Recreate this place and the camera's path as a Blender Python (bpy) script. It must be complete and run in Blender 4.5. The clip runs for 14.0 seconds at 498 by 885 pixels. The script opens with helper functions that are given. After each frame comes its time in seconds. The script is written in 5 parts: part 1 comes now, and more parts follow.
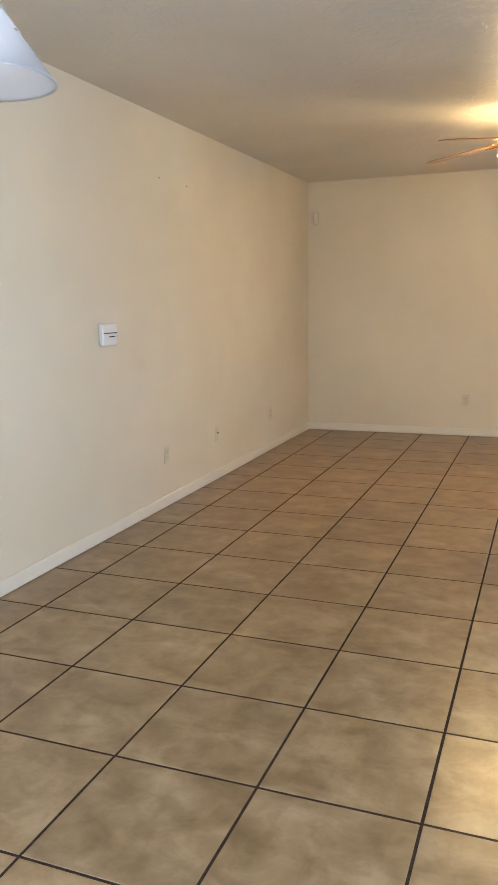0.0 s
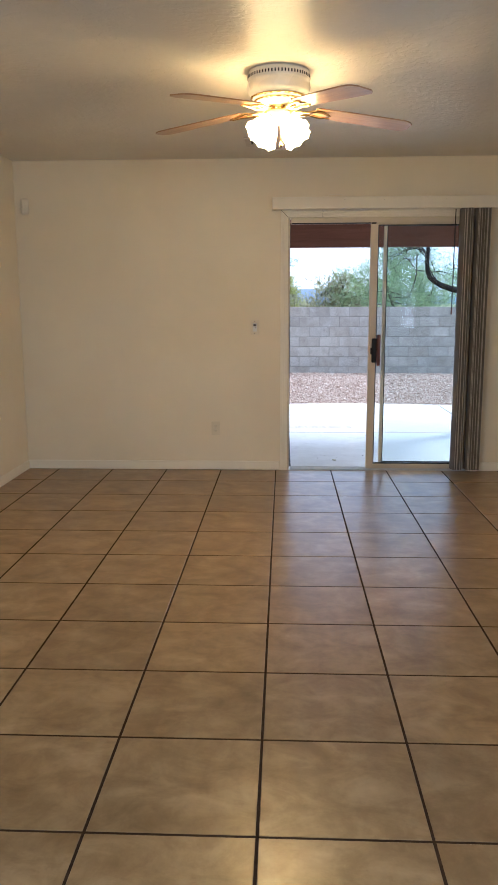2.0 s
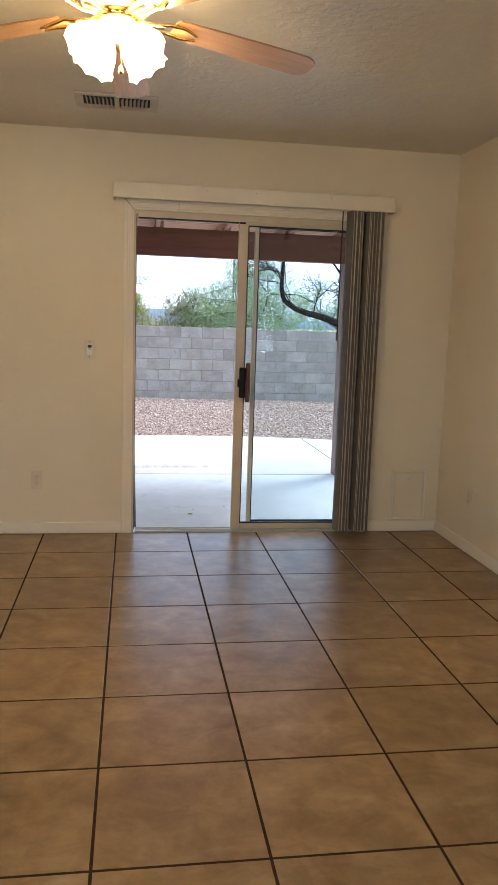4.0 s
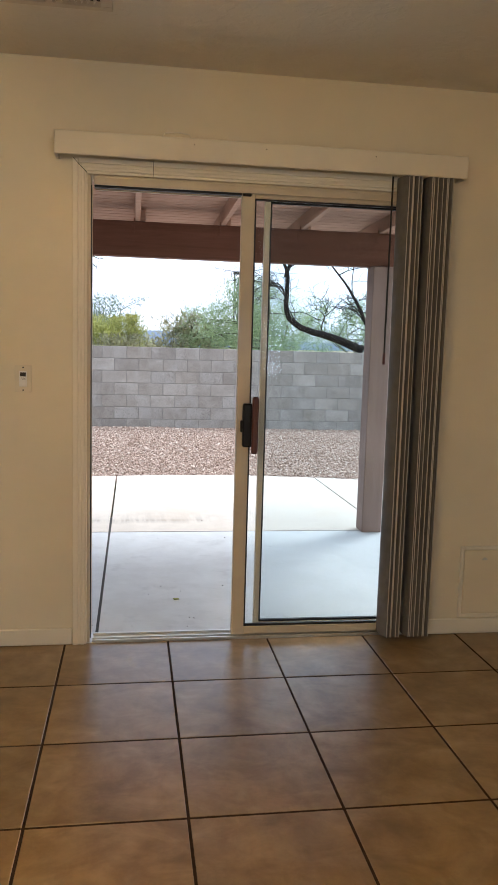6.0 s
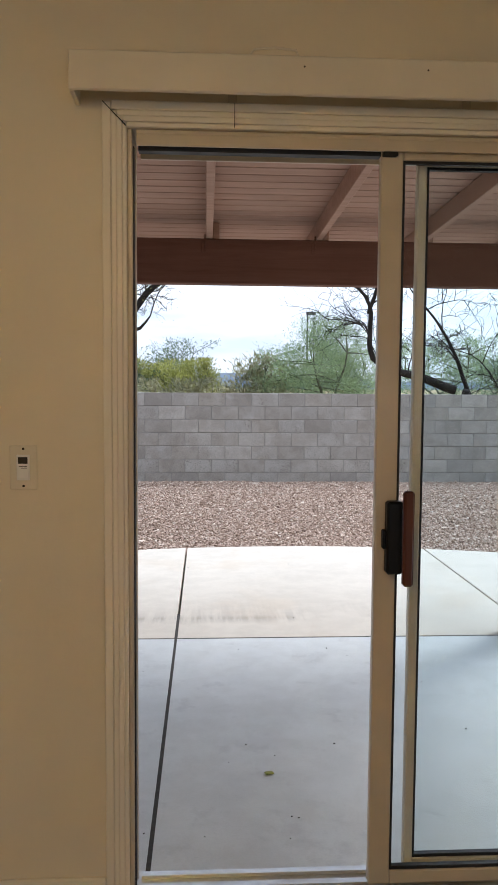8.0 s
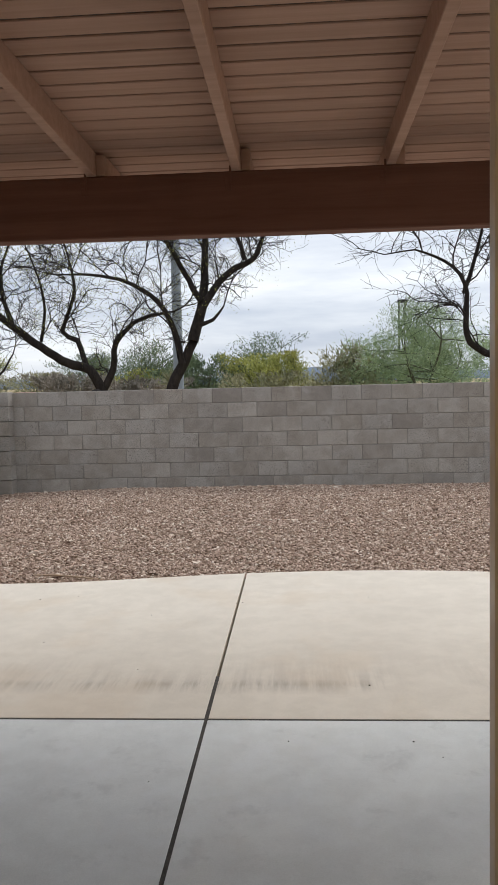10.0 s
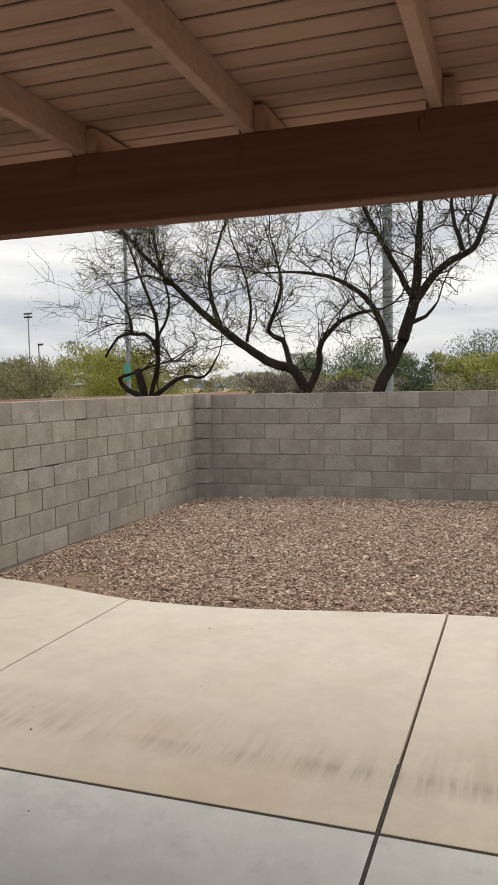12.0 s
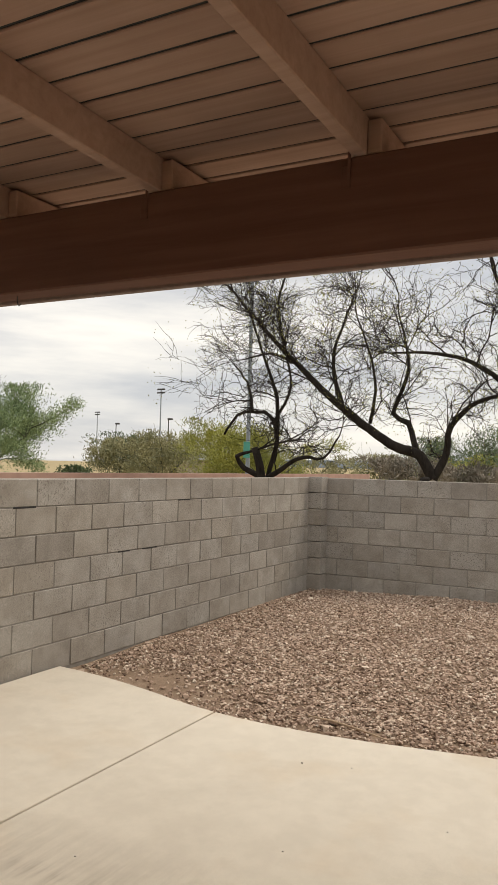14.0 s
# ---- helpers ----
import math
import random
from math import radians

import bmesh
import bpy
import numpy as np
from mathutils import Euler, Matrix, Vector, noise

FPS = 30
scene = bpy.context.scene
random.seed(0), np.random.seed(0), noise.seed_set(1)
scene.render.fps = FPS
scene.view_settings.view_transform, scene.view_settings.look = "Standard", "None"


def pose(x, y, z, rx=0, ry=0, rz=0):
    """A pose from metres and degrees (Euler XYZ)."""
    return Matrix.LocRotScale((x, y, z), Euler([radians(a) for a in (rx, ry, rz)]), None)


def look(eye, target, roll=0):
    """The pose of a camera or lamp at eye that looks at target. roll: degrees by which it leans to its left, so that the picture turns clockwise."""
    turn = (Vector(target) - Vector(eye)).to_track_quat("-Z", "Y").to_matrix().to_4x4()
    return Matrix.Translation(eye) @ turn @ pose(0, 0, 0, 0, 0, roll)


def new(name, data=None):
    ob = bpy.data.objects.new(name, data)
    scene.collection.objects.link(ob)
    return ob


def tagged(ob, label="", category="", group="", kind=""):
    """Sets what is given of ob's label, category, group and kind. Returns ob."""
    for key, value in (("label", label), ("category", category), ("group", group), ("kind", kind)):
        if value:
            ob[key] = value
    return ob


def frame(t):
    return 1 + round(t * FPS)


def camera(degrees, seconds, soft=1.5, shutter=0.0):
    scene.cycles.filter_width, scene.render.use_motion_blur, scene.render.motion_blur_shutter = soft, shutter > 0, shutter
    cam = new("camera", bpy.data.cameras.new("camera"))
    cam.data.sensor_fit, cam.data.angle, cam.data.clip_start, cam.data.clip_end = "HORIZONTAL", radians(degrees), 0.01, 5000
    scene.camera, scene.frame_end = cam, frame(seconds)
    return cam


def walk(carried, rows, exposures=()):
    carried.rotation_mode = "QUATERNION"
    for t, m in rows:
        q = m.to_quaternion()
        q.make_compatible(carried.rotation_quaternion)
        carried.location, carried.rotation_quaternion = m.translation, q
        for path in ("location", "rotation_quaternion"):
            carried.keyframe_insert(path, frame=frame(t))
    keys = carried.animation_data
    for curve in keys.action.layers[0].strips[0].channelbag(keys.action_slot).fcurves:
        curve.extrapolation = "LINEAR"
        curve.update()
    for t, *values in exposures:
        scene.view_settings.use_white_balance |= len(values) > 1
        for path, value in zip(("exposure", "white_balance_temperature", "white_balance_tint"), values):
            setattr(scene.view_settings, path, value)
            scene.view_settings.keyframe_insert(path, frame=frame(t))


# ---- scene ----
cam = camera(35.6, 14.0)
PATH = [
    (0, (0.024, -0.116, 1.343), (-0.691, 1.717, 0.982), -1.0),
    (0.5, (0.012, 0.205, 1.378), (-0.505, 2.106, 1.033), 0.4),
    (1, (-0.081, 0.557, 1.356), (-0.416, 2.501, 1.022), 0.0),
    (1.5, (-0.158, 0.899, 1.361), (-0.346, 2.861, 1.022), -0.2),
    (2, (-0.164, 1.281, 1.366), (-0.253, 3.248, 1.014), -0.2),
    (2.5, (-0.204, 1.64, 1.375), (-0.091, 3.602, 1.003), -0.7),
    (3, (-0.204, 1.947, 1.37), (0.059, 3.896, 1.008), 0.7),
    (5.3, (0.0, 3.691, 1.339), (0.302, 5.655, 1.112), 2.2),
    (5.5, (0.014, 3.833, 1.346), (0.31, 5.797, 1.112), 1.7),
    (6, (0.061, 4.224, 1.336), (0.358, 6.186, 1.093), 1.6),
    (6.5, (0.076, 4.597, 1.359), (0.295, 6.571, 1.124), 1.0),
    (7, (0.014, 4.940, 1.391), (0.211, 6.919, 1.189), -0.4),
    (7.5, (0.042, 5.285, 1.390), (0.198, 7.273, 1.226), 0.1),
    (8, (0.067, 5.616, 1.387), (0.178, 7.607, 1.245), 0.4),
    (8.2, (0.069, 5.748, 1.381), (0.175, 7.74, 1.235), 0.3),
    (10.3, (0.365, 7.011, 1.358), (0.154, 8.993, 1.201), -1.5),
    (10.5, (0.391, 7.108, 1.355), (0.114, 9.082, 1.191), -1.5),
    (11, (0.46, 7.33, 1.388), (-0.057, 9.253, 1.208), -0.9),
    (11.5, (0.446, 7.472, 1.378), (-0.207, 9.353, 1.198), -0.7),
    (12, (0.336, 7.634, 1.4), (-0.327, 9.515, 1.255), -1.0),
    (12.5, (0.239, 7.78, 1.415), (-0.46, 9.652, 1.325), -1.1),
    (13, (0.187, 7.989, 1.426), (-0.778, 9.741, 1.435), 0.0),
    (13.5, (0.196, 8.195, 1.424), (-0.921, 9.853, 1.481), 1.4),
    (14, (0.179, 8.274, 1.441), (-0.776, 10.03, 1.498), 1.5),
]
EXPOSURES = [(0.0, 1.80, 5120, 10), (0.8, 1.66, 4980, 10), (1.5, 1.52, 5050, 10), (3.2, 1.35, 5150, 10), (5.3, 1.32, 5700, 10), (7.0, 0.92, 5800, 10),
             (8.2, 0.72, 5800, 10), (10.3, 0.15, 6500, 10), (11.5, 0.15, 6900, 10), (14.0, 0.2, 7500, 10)]
walk(cam, [(t, look(eye, target, roll)) for t, eye, target, roll in PATH], EXPOSURES)

# ---------------------------------------------------------------- light
SUN_ELEVATION, SUN_AZIMUTH = 48.0, 48.0   # azimuth in degrees from +y towards +x
world = bpy.data.worlds.new("overcast_sky")
scene.world = world
world.use_nodes = True
wn, wl = world.node_tree.nodes, world.node_tree.links
wn.clear()
w_out = wn.new("ShaderNodeOutputWorld")
w_bg = wn.new("ShaderNodeBackground")
w_bg.inputs["Strength"].default_value = 0.123
w_sky = wn.new("ShaderNodeTexSky")
w_sky.sky_type = "NISHITA"
w_sky.sun_disc = False
w_sky.sun_elevation = radians(SUN_ELEVATION)
w_sky.sun_rotation = radians(SUN_AZIMUTH)
w_tex = wn.new("ShaderNodeTexCoord")
w_map = wn.new("ShaderNodeMapping")
w_map.inputs["Scale"].default_value = (1.6, 1.6, 9.0)
w_noise = wn.new("ShaderNodeTexNoise")
w_noise.inputs["Scale"].default_value = 1.5
w_noise.inputs["Detail"].default_value = 6.0
w_noise.inputs["Roughness"].default_value = 0.55
w_ramp = wn.new("ShaderNodeValToRGB")
w_ramp.color_ramp.elements[0].position = 0.39
w_ramp.color_ramp.elements[0].color = (4.2, 4.6, 5.4, 1)
w_ramp.color_ramp.elements[1].position = 0.69
w_ramp.color_ramp.elements[1].color = (8.0, 8.1, 8.2, 1)
w_sep = wn.new("ShaderNodeSeparateXYZ")
w_up = wn.new("ShaderNodeMapRange")          # an overcast sky is brighter overhead
w_up.inputs["From Min"].default_value = 0.30
w_up.inputs["From Max"].default_value = 0.9
w_up.inputs["To Min"].default_value = 1.0
w_up.inputs["To Max"].default_value = 2.0
w_mul = wn.new("ShaderNodeVectorMath")
w_mul.operation = "SCALE"
w_mix = wn.new("ShaderNodeMix")
w_mix.data_type = "RGBA"
w_mix.inputs["Factor"].default_value = 0.9
wl.new(w_tex.outputs["Generated"], w_map.inputs["Vector"])
wl.new(w_map.outputs["Vector"], w_noise.inputs["Vector"])
wl.new(w_noise.outputs["Fac"], w_ramp.inputs["Fac"])
wl.new(w_tex.outputs["Generated"], w_sep.inputs["Vector"])
wl.new(w_sep.outputs["Z"], w_up.inputs["Value"])
wl.new(w_ramp.outputs["Color"], w_mul.inputs["Vector"])
wl.new(w_up.outputs["Result"], w_mul.inputs["Scale"])
wl.new(w_sky.outputs["Color"], w_mix.inputs["A"])
wl.new(w_mul.outputs["Vector"], w_mix.inputs["B"])
wl.new(w_mix.outputs["Result"], w_bg.inputs["Color"])
wl.new(w_bg.outputs["Background"], w_out.inputs["Surface"])

sun = new("sun", bpy.data.lights.new("sun", "SUN"))
sun.data.energy = 1.1
sun.data.angle = radians(18)
sun.data.color = (1.0, 0.95, 0.88)
el, az = radians(SUN_ELEVATION), radians(SUN_AZIMUTH)
sun.matrix_world = look((0, 0, 30), (-30 * math.cos(el) * math.sin(az), -30 * math.cos(el) * math.cos(az), 30 - 30 * math.sin(el)))

for fill_x, fill_y, power in ((-2.38, -0.75, 22.0), (2.0, 0.3, 30.0)):      # cool fill light from two side openings added out of view
    side_fill = new("side_fill", bpy.data.lights.new("side_fill", "AREA"))
    side_fill.data.shape, side_fill.data.size, side_fill.data.size_y = "RECTANGLE", 1.9, 1.1
    side_fill.data.energy, side_fill.data.color = power, (0.84, 0.92, 1.0)
    side_fill.matrix_world = look((fill_x, fill_y, 1.475), (0.0, fill_y, 1.40))

FAN_AT = (-0.195, 5.35)
PENDANT_AT = (-1.28, 1.50)
CEIL = 2.485
FAN_GLOW = 125.0


# ---------------------------------------------------------------- materials
class Mat:
    """A node material with a Principled shader and a few short ways to feed it."""

    def __init__(self, name, rough=0.6, metal=0.0, spec=0.5):
        self.m = bpy.data.materials.new(name)
        self.m.use_nodes = True
        self.n, self.l = self.m.node_tree.nodes, self.m.node_tree.links
        self.p = self.n["Principled BSDF"]
        self.p.inputs["Roughness"].default_value = rough
        self.p.inputs["Metallic"].default_value = metal
        self.p.inputs["Specular IOR Level"].default_value = spec
        self.tc = self.n.new("ShaderNodeTexCoord")
        self.vec = self.tc.outputs["Object"]

    def per_object(self, amount=7.0):
        """Shift the pattern from piece to piece."""
        info = self.n.new("ShaderNodeObjectInfo")
        sc = self.n.new("ShaderNodeMath")
        sc.operation = "MULTIPLY"
        sc.inputs[1].default_value = amount
        add = self.n.new("ShaderNodeVectorMath")
        self.l.new(info.outputs["Random"], sc.inputs[0])
        self.l.new(self.vec, add.inputs[0])
        self.l.new(sc.outputs[0], add.inputs[1])
        self.vec = add.outputs[0]
        self.rand = info.outputs["Random"]
        return self

    def noise(self, scale, detail=4.0, rough=0.55, stretch=None, distort=0.0):
        n = self.n.new("ShaderNodeTexNoise")
        n.inputs["Scale"].default_value = scale
        n.inputs["Detail"].default_value = detail
        n.inputs["Roughness"].default_value = rough
        n.inputs["Distortion"].default_value = distort
        v = self.vec
        if stretch:
            mp = self.n.new("ShaderNodeMapping")
            mp.inputs["Scale"].default_value = stretch
            self.l.new(v, mp.inputs["Vector"])
            v = mp.outputs["Vector"]
        self.l.new(v, n.inputs["Vector"])
        return n.outputs["Fac"]

    def ramp(self, fac, *stops):
        r = self.n.new("ShaderNodeValToRGB")
        e = r.color_ramp.elements
        while len(e) < len(stops):
            e.new(0.5)
        for q, (pos, col) in zip(e, stops):
            q.position = pos
            q.color = (*col, 1) if len(col) == 3 else col
        self.l.new(fac, r.inputs["Fac"])
        return r.outputs["Color"]

    def mix(self, a, b, fac, mode="MIX"):
        m = self.n.new("ShaderNodeMix")
        m.data_type, m.blend_type = "RGBA", mode
        for key, v in (("A", a), ("B", b), ("Factor", fac)):
            if isinstance(v, (int, float)):
                m.inputs[key].default_value = v
            elif isinstance(v, tuple):
                m.inputs[key].default_value = (*v, 1)
            else:
                self.l.new(v, m.inputs[key])
        return m.outputs["Result"]

    def map(self, fac, lo, hi, a=0.0, b=1.0):
        r = self.n.new("ShaderNodeMapRange")
        r.inputs["From Min"].default_value, r.inputs["From Max"].default_value = a, b
        r.inputs["To Min"].default_value, r.inputs["To Max"].default_value = lo, hi
        self.l.new(fac, r.inputs["Value"])
        return r.outputs["Result"]

    def color(self, c):
        if isinstance(c, tuple):
            self.p.inputs["Base Color"].default_value = (*c, 1)
        else:
            self.l.new(c, self.p.inputs["Base Color"])
        return self

    def rough(self, fac):
        self.l.new(fac, self.p.inputs["Roughness"])
        return self

    def bump(self, fac, strength=0.2, distance=0.01):
        b = self.n.new("ShaderNodeBump")
        b.inputs["Strength"].default_value = strength
        b.inputs["Distance"].default_value = distance
        self.l.new(fac, b.inputs["Height"])
        if self.p.inputs["Normal"].is_linked:
            self.l.new(self.p.inputs["Normal"].links[0].from_socket, b.inputs["Normal"])
        self.l.new(b.outputs["Normal"], self.p.inputs["Normal"])
        return self

    def glow(self, c, strength):
        self.p.inputs["Emission Color"].default_value = (*c, 1)
        self.p.inputs["Emission Strength"].default_value = strength
        return self


def plain(name, c, rough=0.5, metal=0.0, vary=0.10, scale=14.0, bump=0.0, spec=0.5):
    """A nearly plain finish with slight unevenness in tone and gloss."""
    k = Mat(name, rough, metal, spec)
    f = k.noise(scale, 5)
    k.color(k.ramp(f, (0.3, tuple(v * (1 - vary) for v in c)), (0.7, tuple(min(1, v * (1 + vary)) for v in c))))
    k.rough(k.map(k.noise(scale * 0.6, 3), max(0.02, rough - 0.07), min(1, rough + 0.07), 0.40, 0.60))
    if bump:
        k.bump(k.noise(scale * 9, 3), bump, 0.004)
    return k.m


def make_wall_paint():
    k = Mat("cream_wall_paint", 0.5, spec=0.35)
    f = k.noise(0.9, 5)
    k.color(k.ramp(f, (0.40, (0.745, 0.662, 0.505)), (0.60, (0.785, 0.705, 0.55))))
    k.rough(k.map(k.noise(3, 4), 0.40, 0.58, 0.40, 0.60))
    k.bump(k.noise(95, 3, 0.5), 0.10, 0.004)
    k.bump(k.noise(7, 2), 0.05, 0.01)
    return k.m


def make_ceiling_paint():
    k = Mat("knockdown_ceiling_paint", 0.42, spec=0.45)
    k.color(k.ramp(k.noise(1.1, 4), (0.40, (0.70, 0.645, 0.56)), (0.60, (0.74, 0.69, 0.60))))
    blobs = k.noise(22, 3, 0.5, distort=0.6)
    k.bump(k.ramp(blobs, (0.44, (0, 0, 0)), (0.58, (1, 1, 1))), 0.22, 0.006)
    return k.m


def make_tile():
    k = Mat("beige_ceramic_tile", 0.30, spec=0.6).per_object(9.0)
    cloud = k.noise(5.0, 6.0, 0.62, stretch=(1.0, 1.4, 0.0), distort=0.5)
    c = k.ramp(cloud, (0.30, (0.178, 0.113, 0.048)), (0.52, (0.270, 0.182, 0.089)), (0.72, (0.365, 0.262, 0.146)))
    vein = k.noise(13.0, 4.0, 0.6, stretch=(1.0, 0.7, 0.0), distort=0.3)
    c = k.mix(c, k.ramp(vein, (0.38, (0.80, 0.76, 0.70)), (0.52, (1.0, 1.0, 1.0)), (0.66, (1.14, 1.14, 1.14))), 0.7, "MULTIPLY")
    k.color(k.mix(c, k.ramp(k.rand, (0.0, (0.90, 0.89, 0.88)), (1.0, (1.10, 1.09, 1.07))), 1.0, "MULTIPLY"))
    k.rough(k.map(vein, 0.29, 0.33, 0.38, 0.64))
    return k.m


def make_block():
    k = Mat("concrete_block", 0.9, spec=0.2).per_object(11.0)
    c = k.ramp(k.rand, (0.0, (0.275, 0.252, 0.226)), (0.3, (0.312, 0.282, 0.245)), (0.6, (0.318, 0.297, 0.270)), (0.85, (0.345, 0.317, 0.281)), (1.0, (0.375, 0.347, 0.310)))
    c = k.mix(c, k.ramp(k.noise(4.0, 6, 0.65), (0.38, (0.70, 0.65, 0.60)), (0.62, (1.16, 1.14, 1.11))), 0.5, "MULTIPLY")
    lime = k.ramp(k.noise(2.6, 7, 0.72, distort=0.8), (0.56, (0, 0, 0)), (0.70, (1, 1, 1)))
    c = k.mix(c, (0.46, 0.44, 0.41), k.mix((0, 0, 0), lime, 0.3))
    grit = k.noise(150, 3, 0.7)
    c = k.mix(c, k.ramp(grit, (0.40, (0.66, 0.66, 0.66)), (0.60, (1.18, 1.18, 1.18))), 0.6, "MULTIPLY")
    pits = k.ramp(k.noise(70, 2, 0.5), (0.58, (0, 0, 0)), (0.66, (1, 1, 1)))
    pitted = k.ramp(k.noise(0.9, 2), (0.45, (0.1, 0.1, 0.1)), (0.6, (1, 1, 1)))
    c = k.mix(c, (0.13, 0.11, 0.09), k.mix((0, 0, 0), k.mix(pits, pitted, 1.0, "MULTIPLY"), 0.7))
    k.color(c)
    k.bump(grit, 0.4, 0.004)
    k.bump(k.noise(25, 4), 0.2, 0.006)
    return k.m


def make_concrete(name, light, dark, smudge):
    k = Mat(name, 0.75, spec=0.3)
    big = k.noise(0.8, 7, 0.62, distort=0.4)
    c = k.ramp(big, (0.40, dark), (0.60, light))
    c = k.mix(c, k.ramp(k.noise(7, 6, 0.65), (0.40, (0.9, 0.89, 0.88)), (0.60, (1.05, 1.05, 1.05))), 0.45, "MULTIPLY")
    c = k.mix(c, k.ramp(k.noise(260, 2), (0.35, (0.85, 0.85, 0.85)), (0.65, (1.08, 1.08, 1.08))), 0.4, "MULTIPLY")
    if smudge:
        # a broom-finished band of dirt where rain drips from the roof's edge
        sep = k.n.new("ShaderNodeSeparateXYZ")
        k.l.new(k.tc.outputs["Object"], sep.inputs[0])
        d = k.n.new("ShaderNodeMath")
        d.operation = "SUBTRACT"
        d.inputs[1].default_value = 10.52
        k.l.new(sep.outputs["Y"], d.inputs[0])
        band = k.ramp(k.map(d.outputs[0], 0, 1, -0.16, 0.40), (0.0, (0, 0, 0)), (0.24, (1, 1, 1)), (0.36, (0.45, 0.45, 0.45)), (1.0, (0, 0, 0)))
        streak = k.ramp(k.noise(1.0, 5, 0.7, stretch=(16, 1.2, 1)), (0.42, (0.15, 0.15, 0.15)), (0.60, (1, 1, 1)))
        patch = k.ramp(k.noise(0.9, 3), (0.42, (0.1, 0.1, 0.1)), (0.56, (1, 1, 1)))
        f = k.mix(k.mix(band, streak, 1.0, "MULTIPLY"), patch, 1.0, "MULTIPLY")
        c = k.mix(c, (0.24, 0.20, 0.155), k.mix((0, 0, 0), f, 0.6))
        rust = k.ramp(k.noise(1.3, 4, 0.6), (0.53, (0, 0, 0)), (0.64, (1, 1, 1)))
        c = k.mix(c, (0.50, 0.37, 0.235), k.mix((0, 0, 0), rust, 0.2))
    else:
        wet = k.ramp(k.noise(2.3, 6, 0.7, distort=0.6), (0.55, (0, 0, 0)), (0.61, (1, 1, 1)))
        c = k.mix(c, (0.62, 0.63, 0.64), k.mix((0, 0, 0), wet, 0.18))
        spots = k.ramp(k.noise(6, 5, 0.7), (0.57, (0, 0, 0)), (0.67, (1, 1, 1)))
        c = k.mix(c, (0.26, 0.26, 0.26), k.mix((0, 0, 0), spots, 0.18))
    k.color(c)
    k.bump(k.noise(180, 3, 0.6), 0.14, 0.003)
    k.bump(k.noise(2.5, 3), 0.08, 0.02)
    return k.m


def make_wood(name, a, b, grain=(1.2, 30, 30), rough=0.6, spec=0.4):
    k = Mat(name, rough, spec=spec).per_object(5.0)
    f = k.noise(1.6, 6, 0.65, stretch=grain, distort=0.5)
    c = k.ramp(f, (0.3, a), (0.7, b))
    k.color(k.mix(c, k.ramp(k.noise(2.0, 4), (0.40, (0.86, 0.85, 0.84)), (0.60, (1.06, 1.06, 1.06))), 0.6, "MULTIPLY"))
    k.bump(f, 0.18, 0.004)
    return k.m


def make_gravel():
    k = Mat("crushed_pink_gravel", 0.9, spec=0.2)
    geo = k.n.new("ShaderNodeNewGeometry")
    c = k.ramp(geo.outputs["Random Per Island"], (0.0, (0.15, 0.096, 0.068)), (0.30, (0.310, 0.212, 0.155)), (0.65, (0.440, 0.320, 0.242)), (0.90, (0.55, 0.430, 0.335)), (1.0, (0.68, 0.59, 0.48)))
    c = k.mix(c, k.ramp(k.noise(60, 3), (0.40, (0.8, 0.8, 0.8)), (0.60, (1.1, 1.1, 1.1))), 0.6, "MULTIPLY")
    k.color(c)
    return k.m


def make_earth(name, a, b, scale=1.2):
    k = Mat(name, 0.95, spec=0.1)
    c = k.ramp(k.noise(scale, 8, 0.7), (0.3, a), (0.7, b))
    k.color(k.mix(c, k.ramp(k.noise(scale * 40, 4, 0.7), (0.40, (0.7, 0.7, 0.7)), (0.60, (1.2, 1.2, 1.2))), 0.6, "MULTIPLY"))
    k.bump(k.noise(scale * 40, 4), 0.4, 0.02)
    return k.m


def make_leaf(name, a, b):
    k = Mat(name, 0.65, spec=0.25)
    geo = k.n.new("ShaderNodeNewGeometry")
    c = k.ramp(geo.outputs["Random Per Island"], (0.0, a), (1.0, b))
    c = k.mix(c, k.ramp(k.noise(0.7, 3), (0.40, (0.7, 0.72, 0.7)), (0.60, (1.2, 1.15, 1.1))), 0.8, "MULTIPLY")
    k.color(c)
    return k.m


def make_bark(name, a, b):
    k = Mat(name, 0.95, spec=0.15)
    f = k.noise(9, 6, 0.7, stretch=(1, 1, 0.35))
    k.color(k.ramp(f, (0.3, a), (0.7, b)))
    k.bump(f, 0.6, 0.02)
    return k.m


def make_glass():
    k = Mat("clear_window_glass", 0.0)
    k.p.inputs["Transmission Weight"].default_value = 1.0
    k.p.inputs["IOR"].default_value = 1.11
    k.color((0.89, 0.94, 0.955))
    return k.m


WALL = make_wall_paint()
CEILING = make_ceiling_paint()
TRIM = plain("off_white_gloss_trim", (0.82, 0.765, 0.65), 0.42, vary=0.03, scale=1.5, bump=0.03)
VALANCE = plain("cream_valance_board", (0.74, 0.68, 0.57), 0.42, vary=0.05, scale=4, bump=0.05)
TILE = make_tile()
GROUT = plain("dark_brown_grout", (0.042, 0.026, 0.017), 0.95, vary=0.3, scale=40, bump=0.3, spec=0.08)
ALMOND = plain("almond_painted_aluminium", (0.60, 0.52, 0.40), 0.38, vary=0.05, scale=8)
ALUMINIUM = plain("mill_aluminium", (0.62, 0.62, 0.60), 0.35, 0.85, vary=0.08, scale=20)
RUBBER = plain("black_rubber_gasket", (0.012, 0.012, 0.013), 0.6, vary=0.2)
